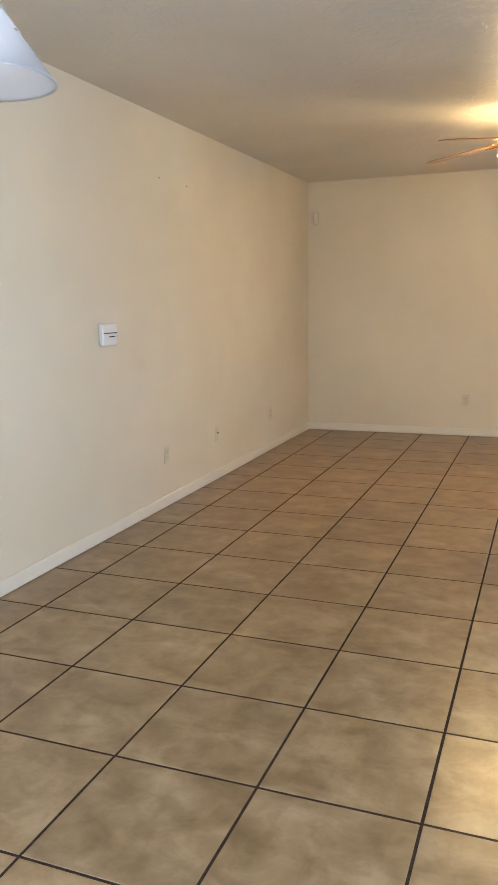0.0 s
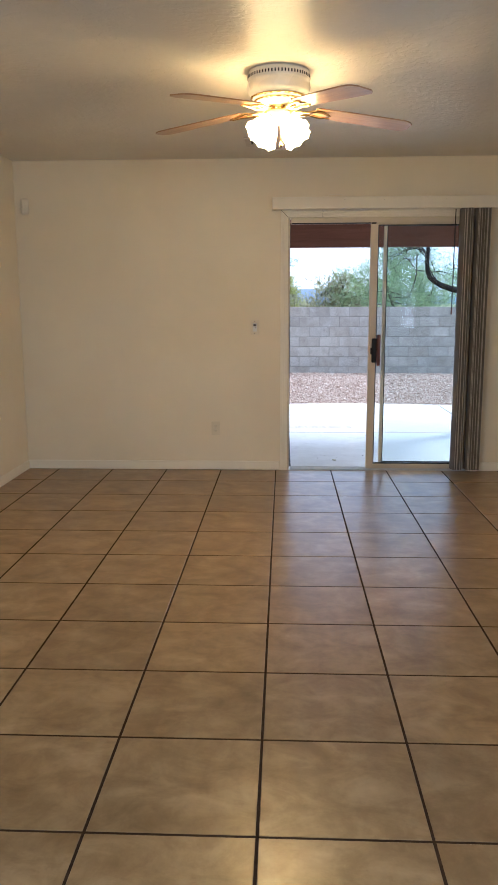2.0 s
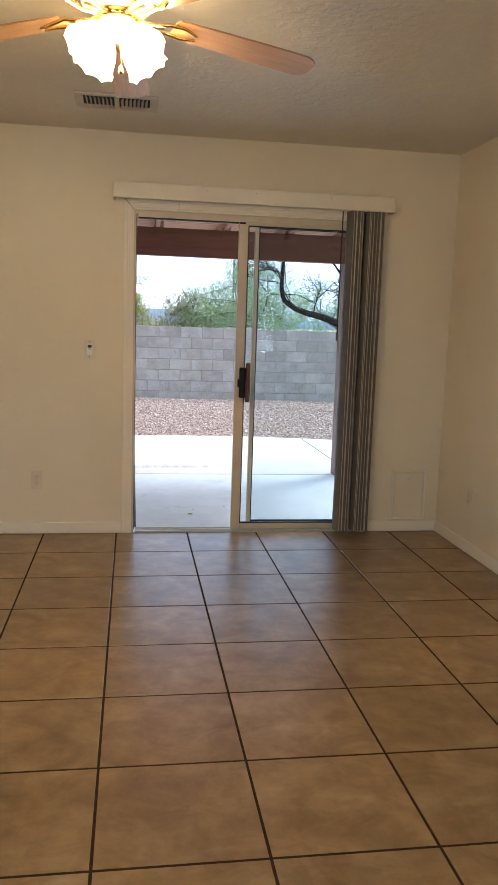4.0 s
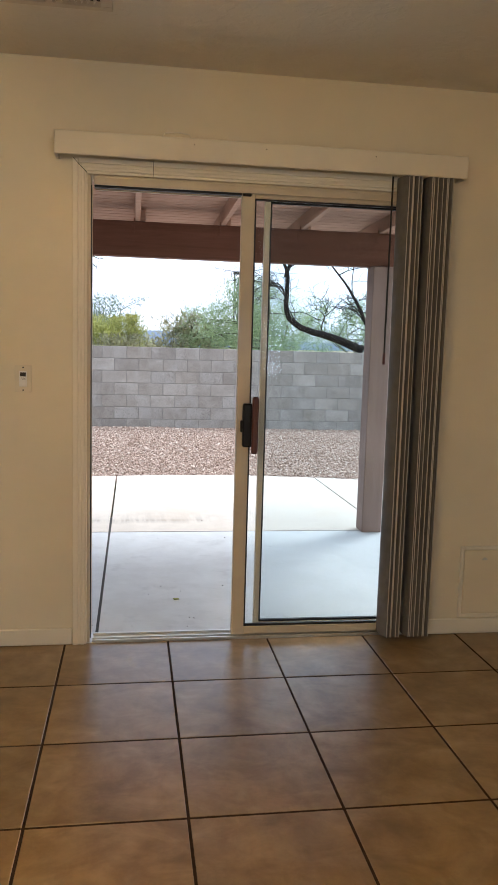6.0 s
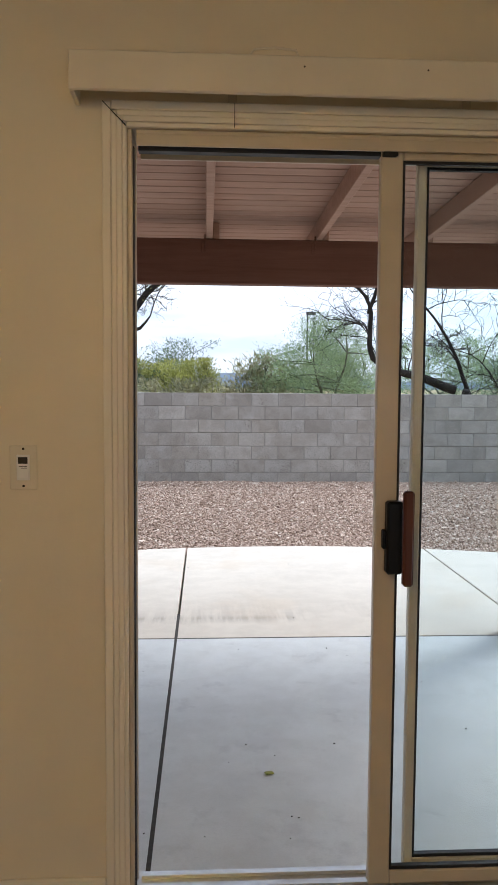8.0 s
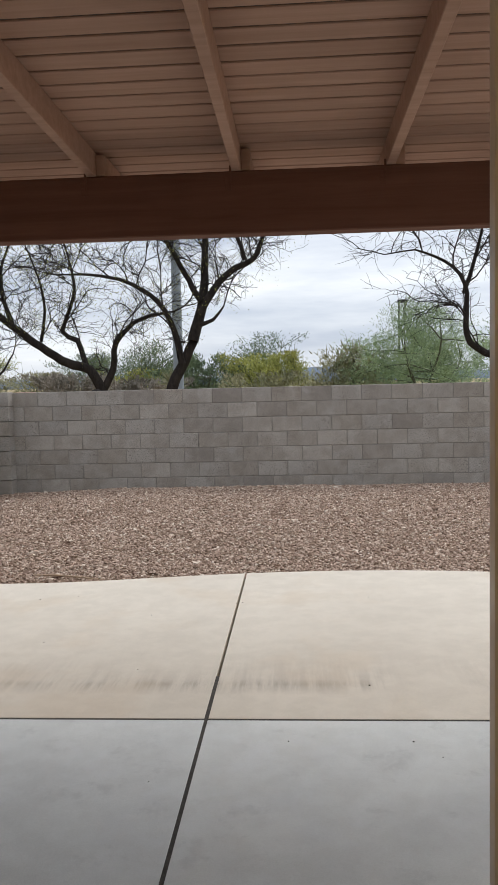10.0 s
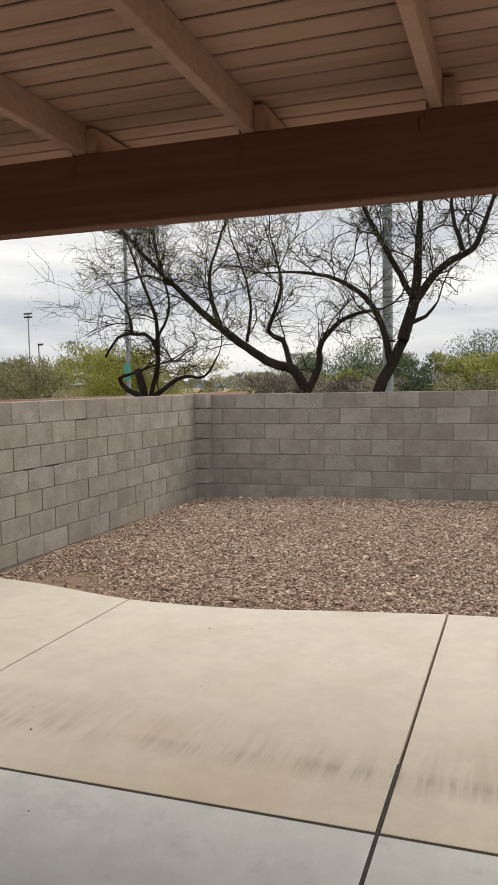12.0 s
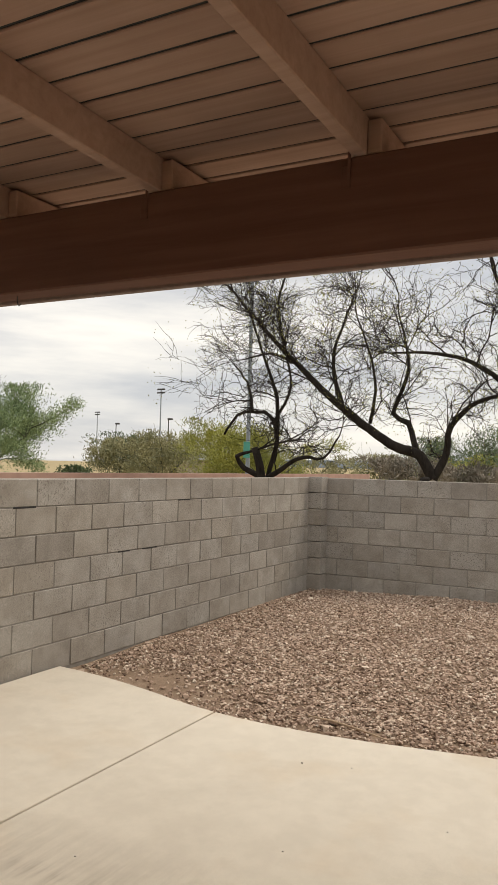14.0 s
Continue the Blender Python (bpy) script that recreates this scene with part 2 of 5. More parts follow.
BLACK = plain("black_handle_plastic", (0.006, 0.006, 0.006), 0.45, vary=0.2, spec=0.25)
GRIP = make_wood("dark_red_wood_grip", (0.055, 0.014, 0.008), (0.12, 0.032, 0.016), (30, 30, 1.5), 0.4)
GLASS = make_glass()
VANE = plain("taupe_fabric_vane", (0.150, 0.136, 0.118), 0.65, vary=0.10, scale=25, bump=0.1)
VANE_EDGE = plain("pale_vane_edge", (0.52, 0.48, 0.42), 0.5, vary=0.05)
IVORY = plain("ivory_plastic", (0.70, 0.63, 0.49), 0.35, vary=0.04, scale=8)
WHITE_PLASTIC = plain("white_plastic", (0.80, 0.79, 0.76), 0.35, vary=0.03, scale=8)
DARK_SLOT = plain("dark_slot", (0.02, 0.018, 0.015), 0.8, vary=0.2)
ENAMEL = plain("cream_enamel", (0.78, 0.72, 0.60), 0.22, vary=0.03, scale=5)
BRASS = plain("polished_brass", (0.80, 0.56, 0.20), 0.16, 1.0, vary=0.10, scale=20)
OAK = make_wood("oak_fan_blade", (0.28, 0.150, 0.068), (0.44, 0.265, 0.135), (1.5, 26, 26), 0.28, 0.5)
LIT_GLASS = Mat("lit_frosted_glass", 0.4).color((0.85, 0.80, 0.70)).glow((1.0, 0.66, 0.25), 15.0).m
LIT_BULB = Mat("lit_bulb", 0.4).color((0.9, 0.85, 0.75)).glow((1.0, 0.565, 0.17), FAN_GLOW).m
VENT_STEEL = plain("painted_vent_steel", (0.62, 0.56, 0.46), 0.45, vary=0.06)
BLOCK = make_block()
MORTAR = plain("grey_mortar", (0.215, 0.196, 0.172), 0.95, vary=0.25, scale=12, bump=0.3)
SLAB_GREY = make_concrete("grey_trowelled_concrete", (0.61, 0.622, 0.598), (0.55, 0.560, 0.540), False)
SLAB_TAN = make_concrete("tan_broomed_concrete", (0.61, 0.545, 0.450), (0.57, 0.508, 0.418), True)
JOINT = plain("dark_joint_filler", (0.045, 0.038, 0.03), 0.95, vary=0.35, scale=60, bump=0.4)
ROOF_WOOD = make_wood("mauve_painted_deck_board", (0.350, 0.205, 0.146), (0.440, 0.275, 0.205), (0.8, 22, 22), 0.7, 0.25)
BEAM_WOOD = make_wood("brown_painted_beam", (0.120, 0.050, 0.032), (0.175, 0.081, 0.055), (0.8, 14, 14), 0.7, 0.25)
POST_WOOD = make_wood("mauve_painted_post", (0.235, 0.165, 0.140), (0.30, 0.215, 0.185), (14, 14, 0.8), 0.7, 0.25)
STEEL = plain("galvanised_steel", (0.24, 0.275, 0.31), 0.6, 0.2, vary=0.12, scale=3)
DARK_STEEL = plain("dark_painted_steel", (0.05, 0.05, 0.05), 0.5, 0.3)
STUCCO = plain("tan_stucco", (0.46, 0.38, 0.29), 0.95, vary=0.08, scale=3, bump=0.4)
GRAVEL = make_gravel()
DIRT = make_earth("reddish_dirt", (0.205, 0.140, 0.095), (0.315, 0.225, 0.160), 2.0)
FIELD = make_earth("dry_grass_field", (0.30, 0.235, 0.125), (0.42, 0.34, 0.20), 0.15)
BARK = make_bark("dark_mesquite_bark", (0.010, 0.008, 0.007), (0.038, 0.031, 0.026))
PALE_BARK = make_bark("grey_green_bark", (0.07, 0.075, 0.05), (0.14, 0.14, 0.10))
LEAF_SPARSE = make_leaf("sparse_yellow_green_leaf", (0.20, 0.22, 0.05), (0.34, 0.34, 0.10))
LEAF_GREEN = make_leaf("grey_green_foliage", (0.135, 0.200, 0.095), (0.265, 0.345, 0.170))
LEAF_YELLOW = make_leaf("yellow_green_foliage", (0.172, 0.194, 0.036), (0.336, 0.336, 0.079))
LEAF_TAN = make_leaf("tan_green_foliage", (0.173, 0.173, 0.090), (0.300, 0.284, 0.157))
LEAF_GREY = make_leaf("dry_grey_brush", (0.14, 0.12, 0.095), (0.25, 0.22, 0.18))
LEAF_DARK = make_leaf("dark_green_foliage", (0.060, 0.092, 0.045), (0.125, 0.170, 0.088))
PINK_BLOCK = plain("pinkish_block", (0.36, 0.225, 0.185), 0.95, vary=0.15, scale=3, bump=0.2)
# The haze of distance is mixed into the hills' blue-grey colour.
RIDGE = plain("hazy_blue_ridge", (0.16, 0.20, 0.26), 1.0, vary=0.1, scale=0.01)
STICK = plain("dry_tan_twig", (0.40, 0.29, 0.19), 0.9, vary=0.2)
CUT_WOOD = plain("orange_cut_wood", (0.42, 0.16, 0.06), 0.9, vary=0.2)


# ---------------------------------------------------------------- building blocks
def thing(name, at=(0, 0, 0), label="", category="", group="", kind=""):
    ob = new(name)
    ob.location = at
    ob.empty_display_size = 0.1
    return tagged(ob, label, category, group, kind)


def mesh_of(name, bm, material, smooth=False):
    me = bpy.data.meshes.new(name)
    bm.normal_update()
    bm.to_mesh(me)
    bm.free()
    me.materials.append(material)
    if smooth:
        for p in me.polygons:
            p.use_smooth = True
    return me


def part(name, bm, material, parent=None, label="", smooth=False):
    ob = new(name, mesh_of(name, bm, material, smooth))
    ob.parent = parent
    if label:
        ob["label"] = label
    return ob


def put(name, me, parent, at):
    """One more piece on shared mesh data."""
    ob = new(name, me)
    ob.parent = parent
    ob.location = at
    return ob


def add_box(bm, x0, x1, y0, y1, z0, z1, bevel=0.0, m=None):
    g = bmesh.ops.create_cube(bm, size=1.0)
    vs = g["verts"]
    bmesh.ops.scale(bm, vec=(x1 - x0, y1 - y0, z1 - z0), verts=vs)
    bmesh.ops.translate(bm, vec=((x0 + x1) / 2, (y0 + y1) / 2, (z0 + z1) / 2), verts=vs)
    if bevel:
        es = list({e for v in vs for e in v.link_edges})
        r = bmesh.ops.bevel(bm, geom=es, offset=bevel, segments=1, affect="EDGES", profile=0.5)
        vs = list({v for f in r["faces"] for v in f.verts} | {v for v in vs if v.is_valid})
    if m is not None:
        bmesh.ops.transform(bm, matrix=m, verts=vs)
    return vs


def box(x0, x1, y0, y1, z0, z1, bevel=0.0, m=None):
    bm = bmesh.new()
    add_box(bm, x0, x1, y0, y1, z0, z1, bevel, m)
    return bm


def boxes(rows, bevel=0.0):
    bm = bmesh.new()
    for r in rows:
        add_box(bm, *r, bevel)
    return bm


def lathe(profile, segs=32, m=None, bm=None):
    """A turned shape round z from (radius, height) pairs."""
    bm = bm or bmesh.new()
    rings = []
    for r, z in profile:
        if r < 1e-5:
            rings.append([bm.verts.new((0, 0, z))])
        else:
            rings.append([bm.verts.new((r * math.cos(2 * math.pi * i / segs), r * math.sin(2 * math.pi * i / segs), z)) for i in range(segs)])
    for a, b in zip(rings, rings[1:]):
        for i in range(segs):
            j = (i + 1) % segs
            q = [a[i % len(a)], a[j % len(a)], b[j % len(b)], b[i % len(b)]]
            q = list(dict.fromkeys(q))
            if len(q) > 2:
                bm.faces.new(q)
    vs = [v for ring in rings for v in ring]
    bmesh.ops.recalc_face_normals(bm, faces=bm.faces)
    if m is not None:
        bmesh.ops.transform(bm, matrix=m, verts=vs)
    return bm


def sweep(points, radii, sides=6, bm=None):
    """A round tapered tube along points."""
    bm = bm or bmesh.new()
    rings = []
    for i, p in enumerate(points):
        p = Vector(p)
        d = Vector(points[min(i + 1, len(points) - 1)]) - Vector(points[max(i - 1, 0)])
        q = d.to_track_quat("Z", "Y")
        rings.append([bm.verts.new(p + q @ Vector((radii[i] * math.cos(2 * math.pi * k / sides), radii[i] * math.sin(2 * math.pi * k / sides), 0))) for k in range(sides)])
    for a, b in zip(rings, rings[1:]):
        for k in range(sides):
            bm.faces.new((a[k], a[(k + 1) % sides], b[(k + 1) % sides], b[k]))
    bm.faces.new(rings[0][::-1])
    bm.faces.new(rings[-1])
    return bm


# ---------------------------------------------------------------- the room
XL, XR, YD, YB = -2.32, 1.94, 7.63, -2.6      # inner faces of the walls
OPEN_L, OPEN_R, OPEN_T = -0.134, 1.36, 2.035  # door opening
WT = 0.15                                     # thickness of the outer wall


def structure(name, bm, material, label, category, smooth=False):
    return tagged(part(name, bm, material, None, "", smooth), label, category, "", "structure")


structure("wall_north", boxes([(-3.72, OPEN_L, YD, YD + WT, -0.3, 2.75), (OPEN_R, 6.5, YD, YD + WT, -0.3, 2.75), (OPEN_L, OPEN_R, YD, YD + WT, OPEN_T, 2.75)]),
          WALL, "cream painted wall with a sliding door opening", "wall")
# The openings in the side walls are unseen additions that house the fill lamps.
structure("wall_west", boxes([(XL - 0.12, XL, YB - 0.12, -1.9, -0.1, CEIL + 0.05), (XL - 0.12, XL, 0.4, YD - 0.002, -0.1, CEIL + 0.05),
                              (XL - 0.12, XL, -1.9, 0.4, -0.1, 0.9), (XL - 0.12, XL, -1.9, 0.4, 2.05, CEIL + 0.05)]), WALL, "cream painted textured wall with outlets and an added opening for fill light", "wall")
structure("wall_east", boxes([(XR, XR + 0.12, YB - 0.12, -0.7, -0.1, CEIL + 0.05), (XR, XR + 0.12, 1.3, YD - 0.002, -0.1, CEIL + 0.05),
                              (XR, XR + 0.12, -0.7, 1.3, -0.1, 0.9), (XR, XR + 0.12, -0.7, 1.3, 2.05, CEIL + 0.05)]), WALL, "cream painted wall with an added opening for fill light", "wall")
structure("wall_south", box(XL, XR, YB - 0.12, YB, -0.1, CEIL + 0.05), WALL, "plain cream wall closing the room", "wall")
structure("ceiling", box(XL - 0.12, XR + 0.12, YB - 0.12, YD + 0.001, CEIL, CEIL + 0.12), CEILING, "off-white ceiling with knockdown texture", "ceiling")
structure("house_roof", box(-3.8, 6.5, YB - 0.5, YD + WT, 2.76, 2.95, 0.01), STUCCO, "plain roof slab over the house", "roof")
floor = structure("floor", box(XL - 0.1, XR + 0.1, YB - 0.1, YD + 0.02, -0.10, -0.0014), GROUT, "beige square ceramic tiles with dark grout", "floor")

BB_H, BB_D = 0.075, 0.013


def baseboard(name, x0, x1, y0, y1):
    bm = box(x0, x1, y0, y1, 0.001, BB_H, 0.004)
    structure(name, bm, TRIM, "off-white painted wooden baseboard", "baseboard")


baseboard("baseboard_west", XL, XL + BB_D, YB, YD - BB_D)
baseboard("baseboard_east", XR - BB_D, XR, YB, YD - BB_D)
baseboard("baseboard_north_1", XL, -0.196, YD - BB_D, YD)
baseboard("baseboard_north_2", 1.424, XR, YD - BB_D, YD)


# ---------------------------------------------------------------- sliding door
def casing():
    """Moulded trim round the opening, mitred look, with a stepped profile."""
    t = thing("door_trim", (0, 0, 0), "cream moulded wooden casing round sliding door", "trim", "", "structure")
    for nm, a, b in (("side_casing", OPEN_L - 0.060, OPEN_L), ("side_casing", OPEN_R, OPEN_R + 0.060)):
        out = a if nm == "side_casing" and a < 0 else b
        inn = b if a < 0 else a
        sgn = 1 if a < 0 else -1
        bm = bmesh.new()
        for k, (w0, w1, d) in enumerate(((0.0, 0.022, 0.019), (0.022, 0.036, 0.014), (0.036, 0.050, 0.017), (0.050, 0.060, 0.011))):
            p, q = sorted((out + sgn * w0, out + sgn * w1))
            add_box(bm, p, q, YD - d, YD - 0.0005, 0.0, OPEN_T + 0.058 - w0 * 0.9, 0.002)
        part(nm, bm, TRIM, t)
    bm = bmesh.new()
    for w0, w1, d in ((0.0, 0.012, 0.011), (0.012, 0.026, 0.017), (0.026, 0.040, 0.014), (0.040, 0.062, 0.0195)):
        add_box(bm, OPEN_L - w0 * 0.9, OPEN_R + w0 * 0.9, YD - d, YD - 0.0008, OPEN_T + w0, OPEN_T + w1, 0.002)
    part("head_casing", bm, TRIM, t)
    part("butt_joint", box(0.136, 0.1375, YD - 0.0202, YD - 0.012, OPEN_T + 0.002, OPEN_T + 0.060), DARK_SLOT, t, "open joint in the head casing")
    part("mitre_joint", box(-0.001, 0.001, -0.0202, -0.012, -0.040, 0.040, 0, pose(OPEN_L - 0.030, YD, OPEN_T + 0.030, 0, -45, 0)), DARK_SLOT, t, "dark mitre joint")


casing()


def sliding_door():
    d = thing("sliding_door_frame", (0, 0, 0), "almond aluminium frame and track of a patio door", "door frame", "", "structure")
    part("jamb", boxes([(OPEN_L, OPEN_L + 0.013, YD + 0.005, YD + 0.135, 0.0, OPEN_T), (OPEN_L + 0.013, OPEN_L + 0.018, YD + 0.060, YD + 0.072, 0.02, OPEN_T - 0.03)], 0.002), ALMOND, d)
    part("jamb", boxes([(OPEN_R - 0.024, OPEN_R, YD + 0.005, YD + 0.135, 0.0, OPEN_T), (OPEN_R - 0.034, OPEN_R - 0.024, YD + 0.060, YD + 0.072, 0.03, OPEN_T - 0.03)], 0.002), ALMOND, d)
    part("head_track", boxes([(OPEN_L + 0.024, OPEN_R - 0.024, YD + 0.005, YD + 0.135, OPEN_T - 0.012, OPEN_T - 0.001),
                              (OPEN_L + 0.024, OPEN_R - 0.024, YD + 0.005, YD + 0.012, OPEN_T - 0.040, OPEN_T - 0.012),
                              (OPEN_L + 0.024, OPEN_R - 0.024, YD + 0.062, YD + 0.069, OPEN_T - 0.040, OPEN_T - 0.012),
                              (OPEN_L + 0.024, OPEN_R - 0.024, YD + 0.126, YD + 0.135, OPEN_T - 0.040, OPEN_T - 0.012)], 0.001), ALMOND, d)
    part("sill_track", boxes([(OPEN_L + 0.001, OPEN_R - 0.001, YD + 0.003, YD + 0.128, -0.06, 0.002),
                              (OPEN_L + 0.024, OPEN_R - 0.024, YD + 0.004, YD + 0.012, 0.002, 0.012),
                              (OPEN_L + 0.024, OPEN_R - 0.024, YD + 0.036, YD + 0.042, 0.002, 0.012),
                              (OPEN_L + 0.024, OPEN_R - 0.024, YD + 0.090, YD + 0.096, 0.002, 0.012),
                              (OPEN_L + 0.001, OPEN_R - 0.001, YD + 0.128, YD + 0.148, -0.06, -0.012)], 0.001), ALUMINIUM, d, "scuffed bare aluminium sill track")

    # Black strip puts in the shade of the head gap, and a dark jamb line.
    part("weather_strip", boxes([(OPEN_L + 0.026, 0.520, YD + 0.030, YD + 0.060, OPEN_T - 0.046, OPEN_T - 0.013), (OPEN_L + 0.0135, OPEN_L + 0.017, YD + 0.014, YD + 0.030, 0.02, OPEN_T - 0.04)]), RUBBER, d, "black strip for the shaded head gap and jamb line")

    def panel(name, label, x0, x1, y0, y1, w):
        t = thing(name, (0, 0, 0), label, "glass door", "", "")
        z0, z1 = 0.0125, OPEN_T - 0.030
        part("stile", box(x0, x0 + w, y0, y1, z0, z1, 0.003), ALMOND, t)
        part("stile", box(x1 - w, x1, y0, y1, z0, z1, 0.003), ALMOND, t)
        part("rail", box(x0 + w, x1 - w, y0, y1, z0, z0 + 0.038, 0.003), ALMOND, t)
        part("rail", box(x0 + w, x1 - w, y0, y1, z1 - 0.026, z1, 0.003), ALMOND, t)
        g = 0.007
        a, b, c, e = x0 + w, x1 - w, z0 + 0.038, z1 - 0.026
        part("gasket", boxes([(a, a + g, y0 + 0.006, y1 - 0.006, c, e), (b - g, b, y0 + 0.006, y1 - 0.006, c, e),
                              (a + g, b - g, y0 + 0.006, y1 - 0.006, c, c + g * 1.4), (a + g, b - g, y0 + 0.006, y1 - 0.006, e - g, e)]), RUBBER, t)
        ym = (y0 + y1) / 2
        pane = part("pane", box(a + 0.002, b - 0.002, ym - 0.002, ym + 0.002, c + 0.002, e - 0.002), GLASS, t)
        pane.visible_shadow = False
        return t

    slide = panel("sliding_glass_panel", "almond aluminium framed glass panel, slid open", 0.520, OPEN_R - 0.026, YD + 0.024, YD + 0.052, 0.058)
    panel("fixed_glass_panel", "fixed aluminium framed glass panel of patio door", 0.632, OPEN_R - 0.025, YD + 0.078, YD + 0.106, 0.025)
    hd = part("handle", boxes([(0.546, 0.590, YD - 0.012, YD + 0.024, 0.893, 1.088)], 0.006), BLACK, slide, "black plastic latch handle")
    part("grip", box(0.582, 0.610, YD - 0.046, YD - 0.022, 0.868, 1.120, 0.006), GRIP, hd, "dark red wooden grip")
    for z in (0.905, 1.045):
        part("grip_mount", box(0.586, 0.606, YD - 0.023, YD - 0.010, z, z + 0.03, 0.002), BLACK, hd)
    part("latch_lever", box(0.536, 0.547, YD - 0.004, YD + 0.018, 0.960, 1.012, 0.003), BLACK, hd)
    part("keeper_clip", box(0.522, 0.560, YD + 0.008, YD + 0.030, 1.985, 2.003, 0.002), DARK_SLOT, slide)


sliding_door()


def valance():
    t = thing("blind_valance", (0.6, YD, 2.07), "cream wooden valance box above the patio door", "valance")
    x0, x1 = -0.260 - 0.6, 1.484 - 0.6
    part("front_board", box(x0, x1, -0.112, -0.100, 0.016, 0.108, 0.003), VALANCE, t)
    part("end_board", box(x0, x0 + 0.012, -0.0995, -0.001, 0.016, 0.108, 0.002), VALANCE, t)
    part("end_board", box(x1 - 0.012, x1, -0.0995, -0.001, 0.016, 0.108, 0.002), VALANCE, t)
    part("headrail", boxes([(x0 + 0.05, x1 - 0.05, -0.078, -0.040, 0.045, 0.085)], 0.003), ALMOND, t)
    for x in (-0.48, 0.12, 0.58):
        part("bracket", boxes([(x, x + 0.022, -0.085, -0.002, 0.086, 0.094), (x, x + 0.022, -0.006, -0.001, 0.03, 0.094)], 0.001), ALMOND, t)
    part("cable_loop", sweep([(-0.43, -0.105, 0.109), (-0.42, -0.104, 0.122), (-0.37, -0.104, 0.127), (-0.32, -0.104, 0.122), (-0.315, -0.105, 0.109)], [0.003] * 5, 6), VALANCE, t)
    for x in (0.0, 0.47, -0.30):
        part("screw", lathe([(0, 0.001), (0.002, 0.0008), (0.0025, 0)], 8, pose(x, -0.1122, 0.082, 90)), DARK_SLOT, t)


valance()


def blinds():
    """Vertical vanes drawn together beside the door, each gently curved."""
    t = thing("vertical_blinds", (1.3, YD - 0.062, 0.028), "taupe vertical blinds drawn into a stack", "blinds")
    rng = random.Random(4)
    n = 18
    for i in range(n):
        x = (-0.085 + i * 0.0098 if i < 8 else 0.022 + (i - 8) * 0.0108) + rng.uniform(-0.0016, 0.0016)
        turn = radians((88 if i % 2 else 80) + rng.uniform(-4, 4))
        if i == 0:
            turn = radians(75)
        bm = bmesh.new()
        w, sag, th = 0.089, 0.009, 0.0012
        cols = 7
        rows = []
        for z in (0.0, 0.7, 1.4, 2.06):
            ring = []
            for side in (0, 1):
                for c in (range(cols) if side == 0 else reversed(range(cols))):
                    u = (c / (cols - 1) - 0.5) * 2
                    a, b = u * w / 2, sag * (1 - u * u) + (th if side else -th)
                    wob = 0.002 * math.sin(z * 2 + i)
                    ring.append(bm.verts.new((x + wob + a * math.cos(turn) - b * math.sin(turn), -(a * math.sin(turn) + b * math.cos(turn)), z)))
            rows.append(ring)
        for p, q in zip(rows, rows[1:]):
            for c in range(len(p)):
                d = (c + 1) % len(p)
                bm.faces.new((p[c], p[d], q[d], q[c]))
        bm.faces.new(rows[0][::-1])
        bm.faces.new(rows[-1])
        vane = part("vane", bm, VANE, t, smooth=False)
        if i % 3 != 1:
            e = w / 2
            part("vane_edge", sweep([(x + e * math.cos(turn), -e * math.sin(turn), 0.001), (x + e * math.cos(turn), -e * math.sin(turn), 2.058)], [0.0021, 0.0021], 5), VANE_EDGE, vane, "pale vane edge")
    part("wand", sweep([(1.153 - 1.3, -0.038, 2.05), (1.150 - 1.3, -0.040, 1.30)], [0.004, 0.004], 8), DARK_SLOT, t, "dark tilt wand")
    part("wand_grip", sweep([(1.150 - 1.3, -0.040, 1.30), (1.1495 - 1.3, -0.040, 1.25)], [0.0065, 0.0065], 8), GRIP, t, "reddish wand tip")


blinds()


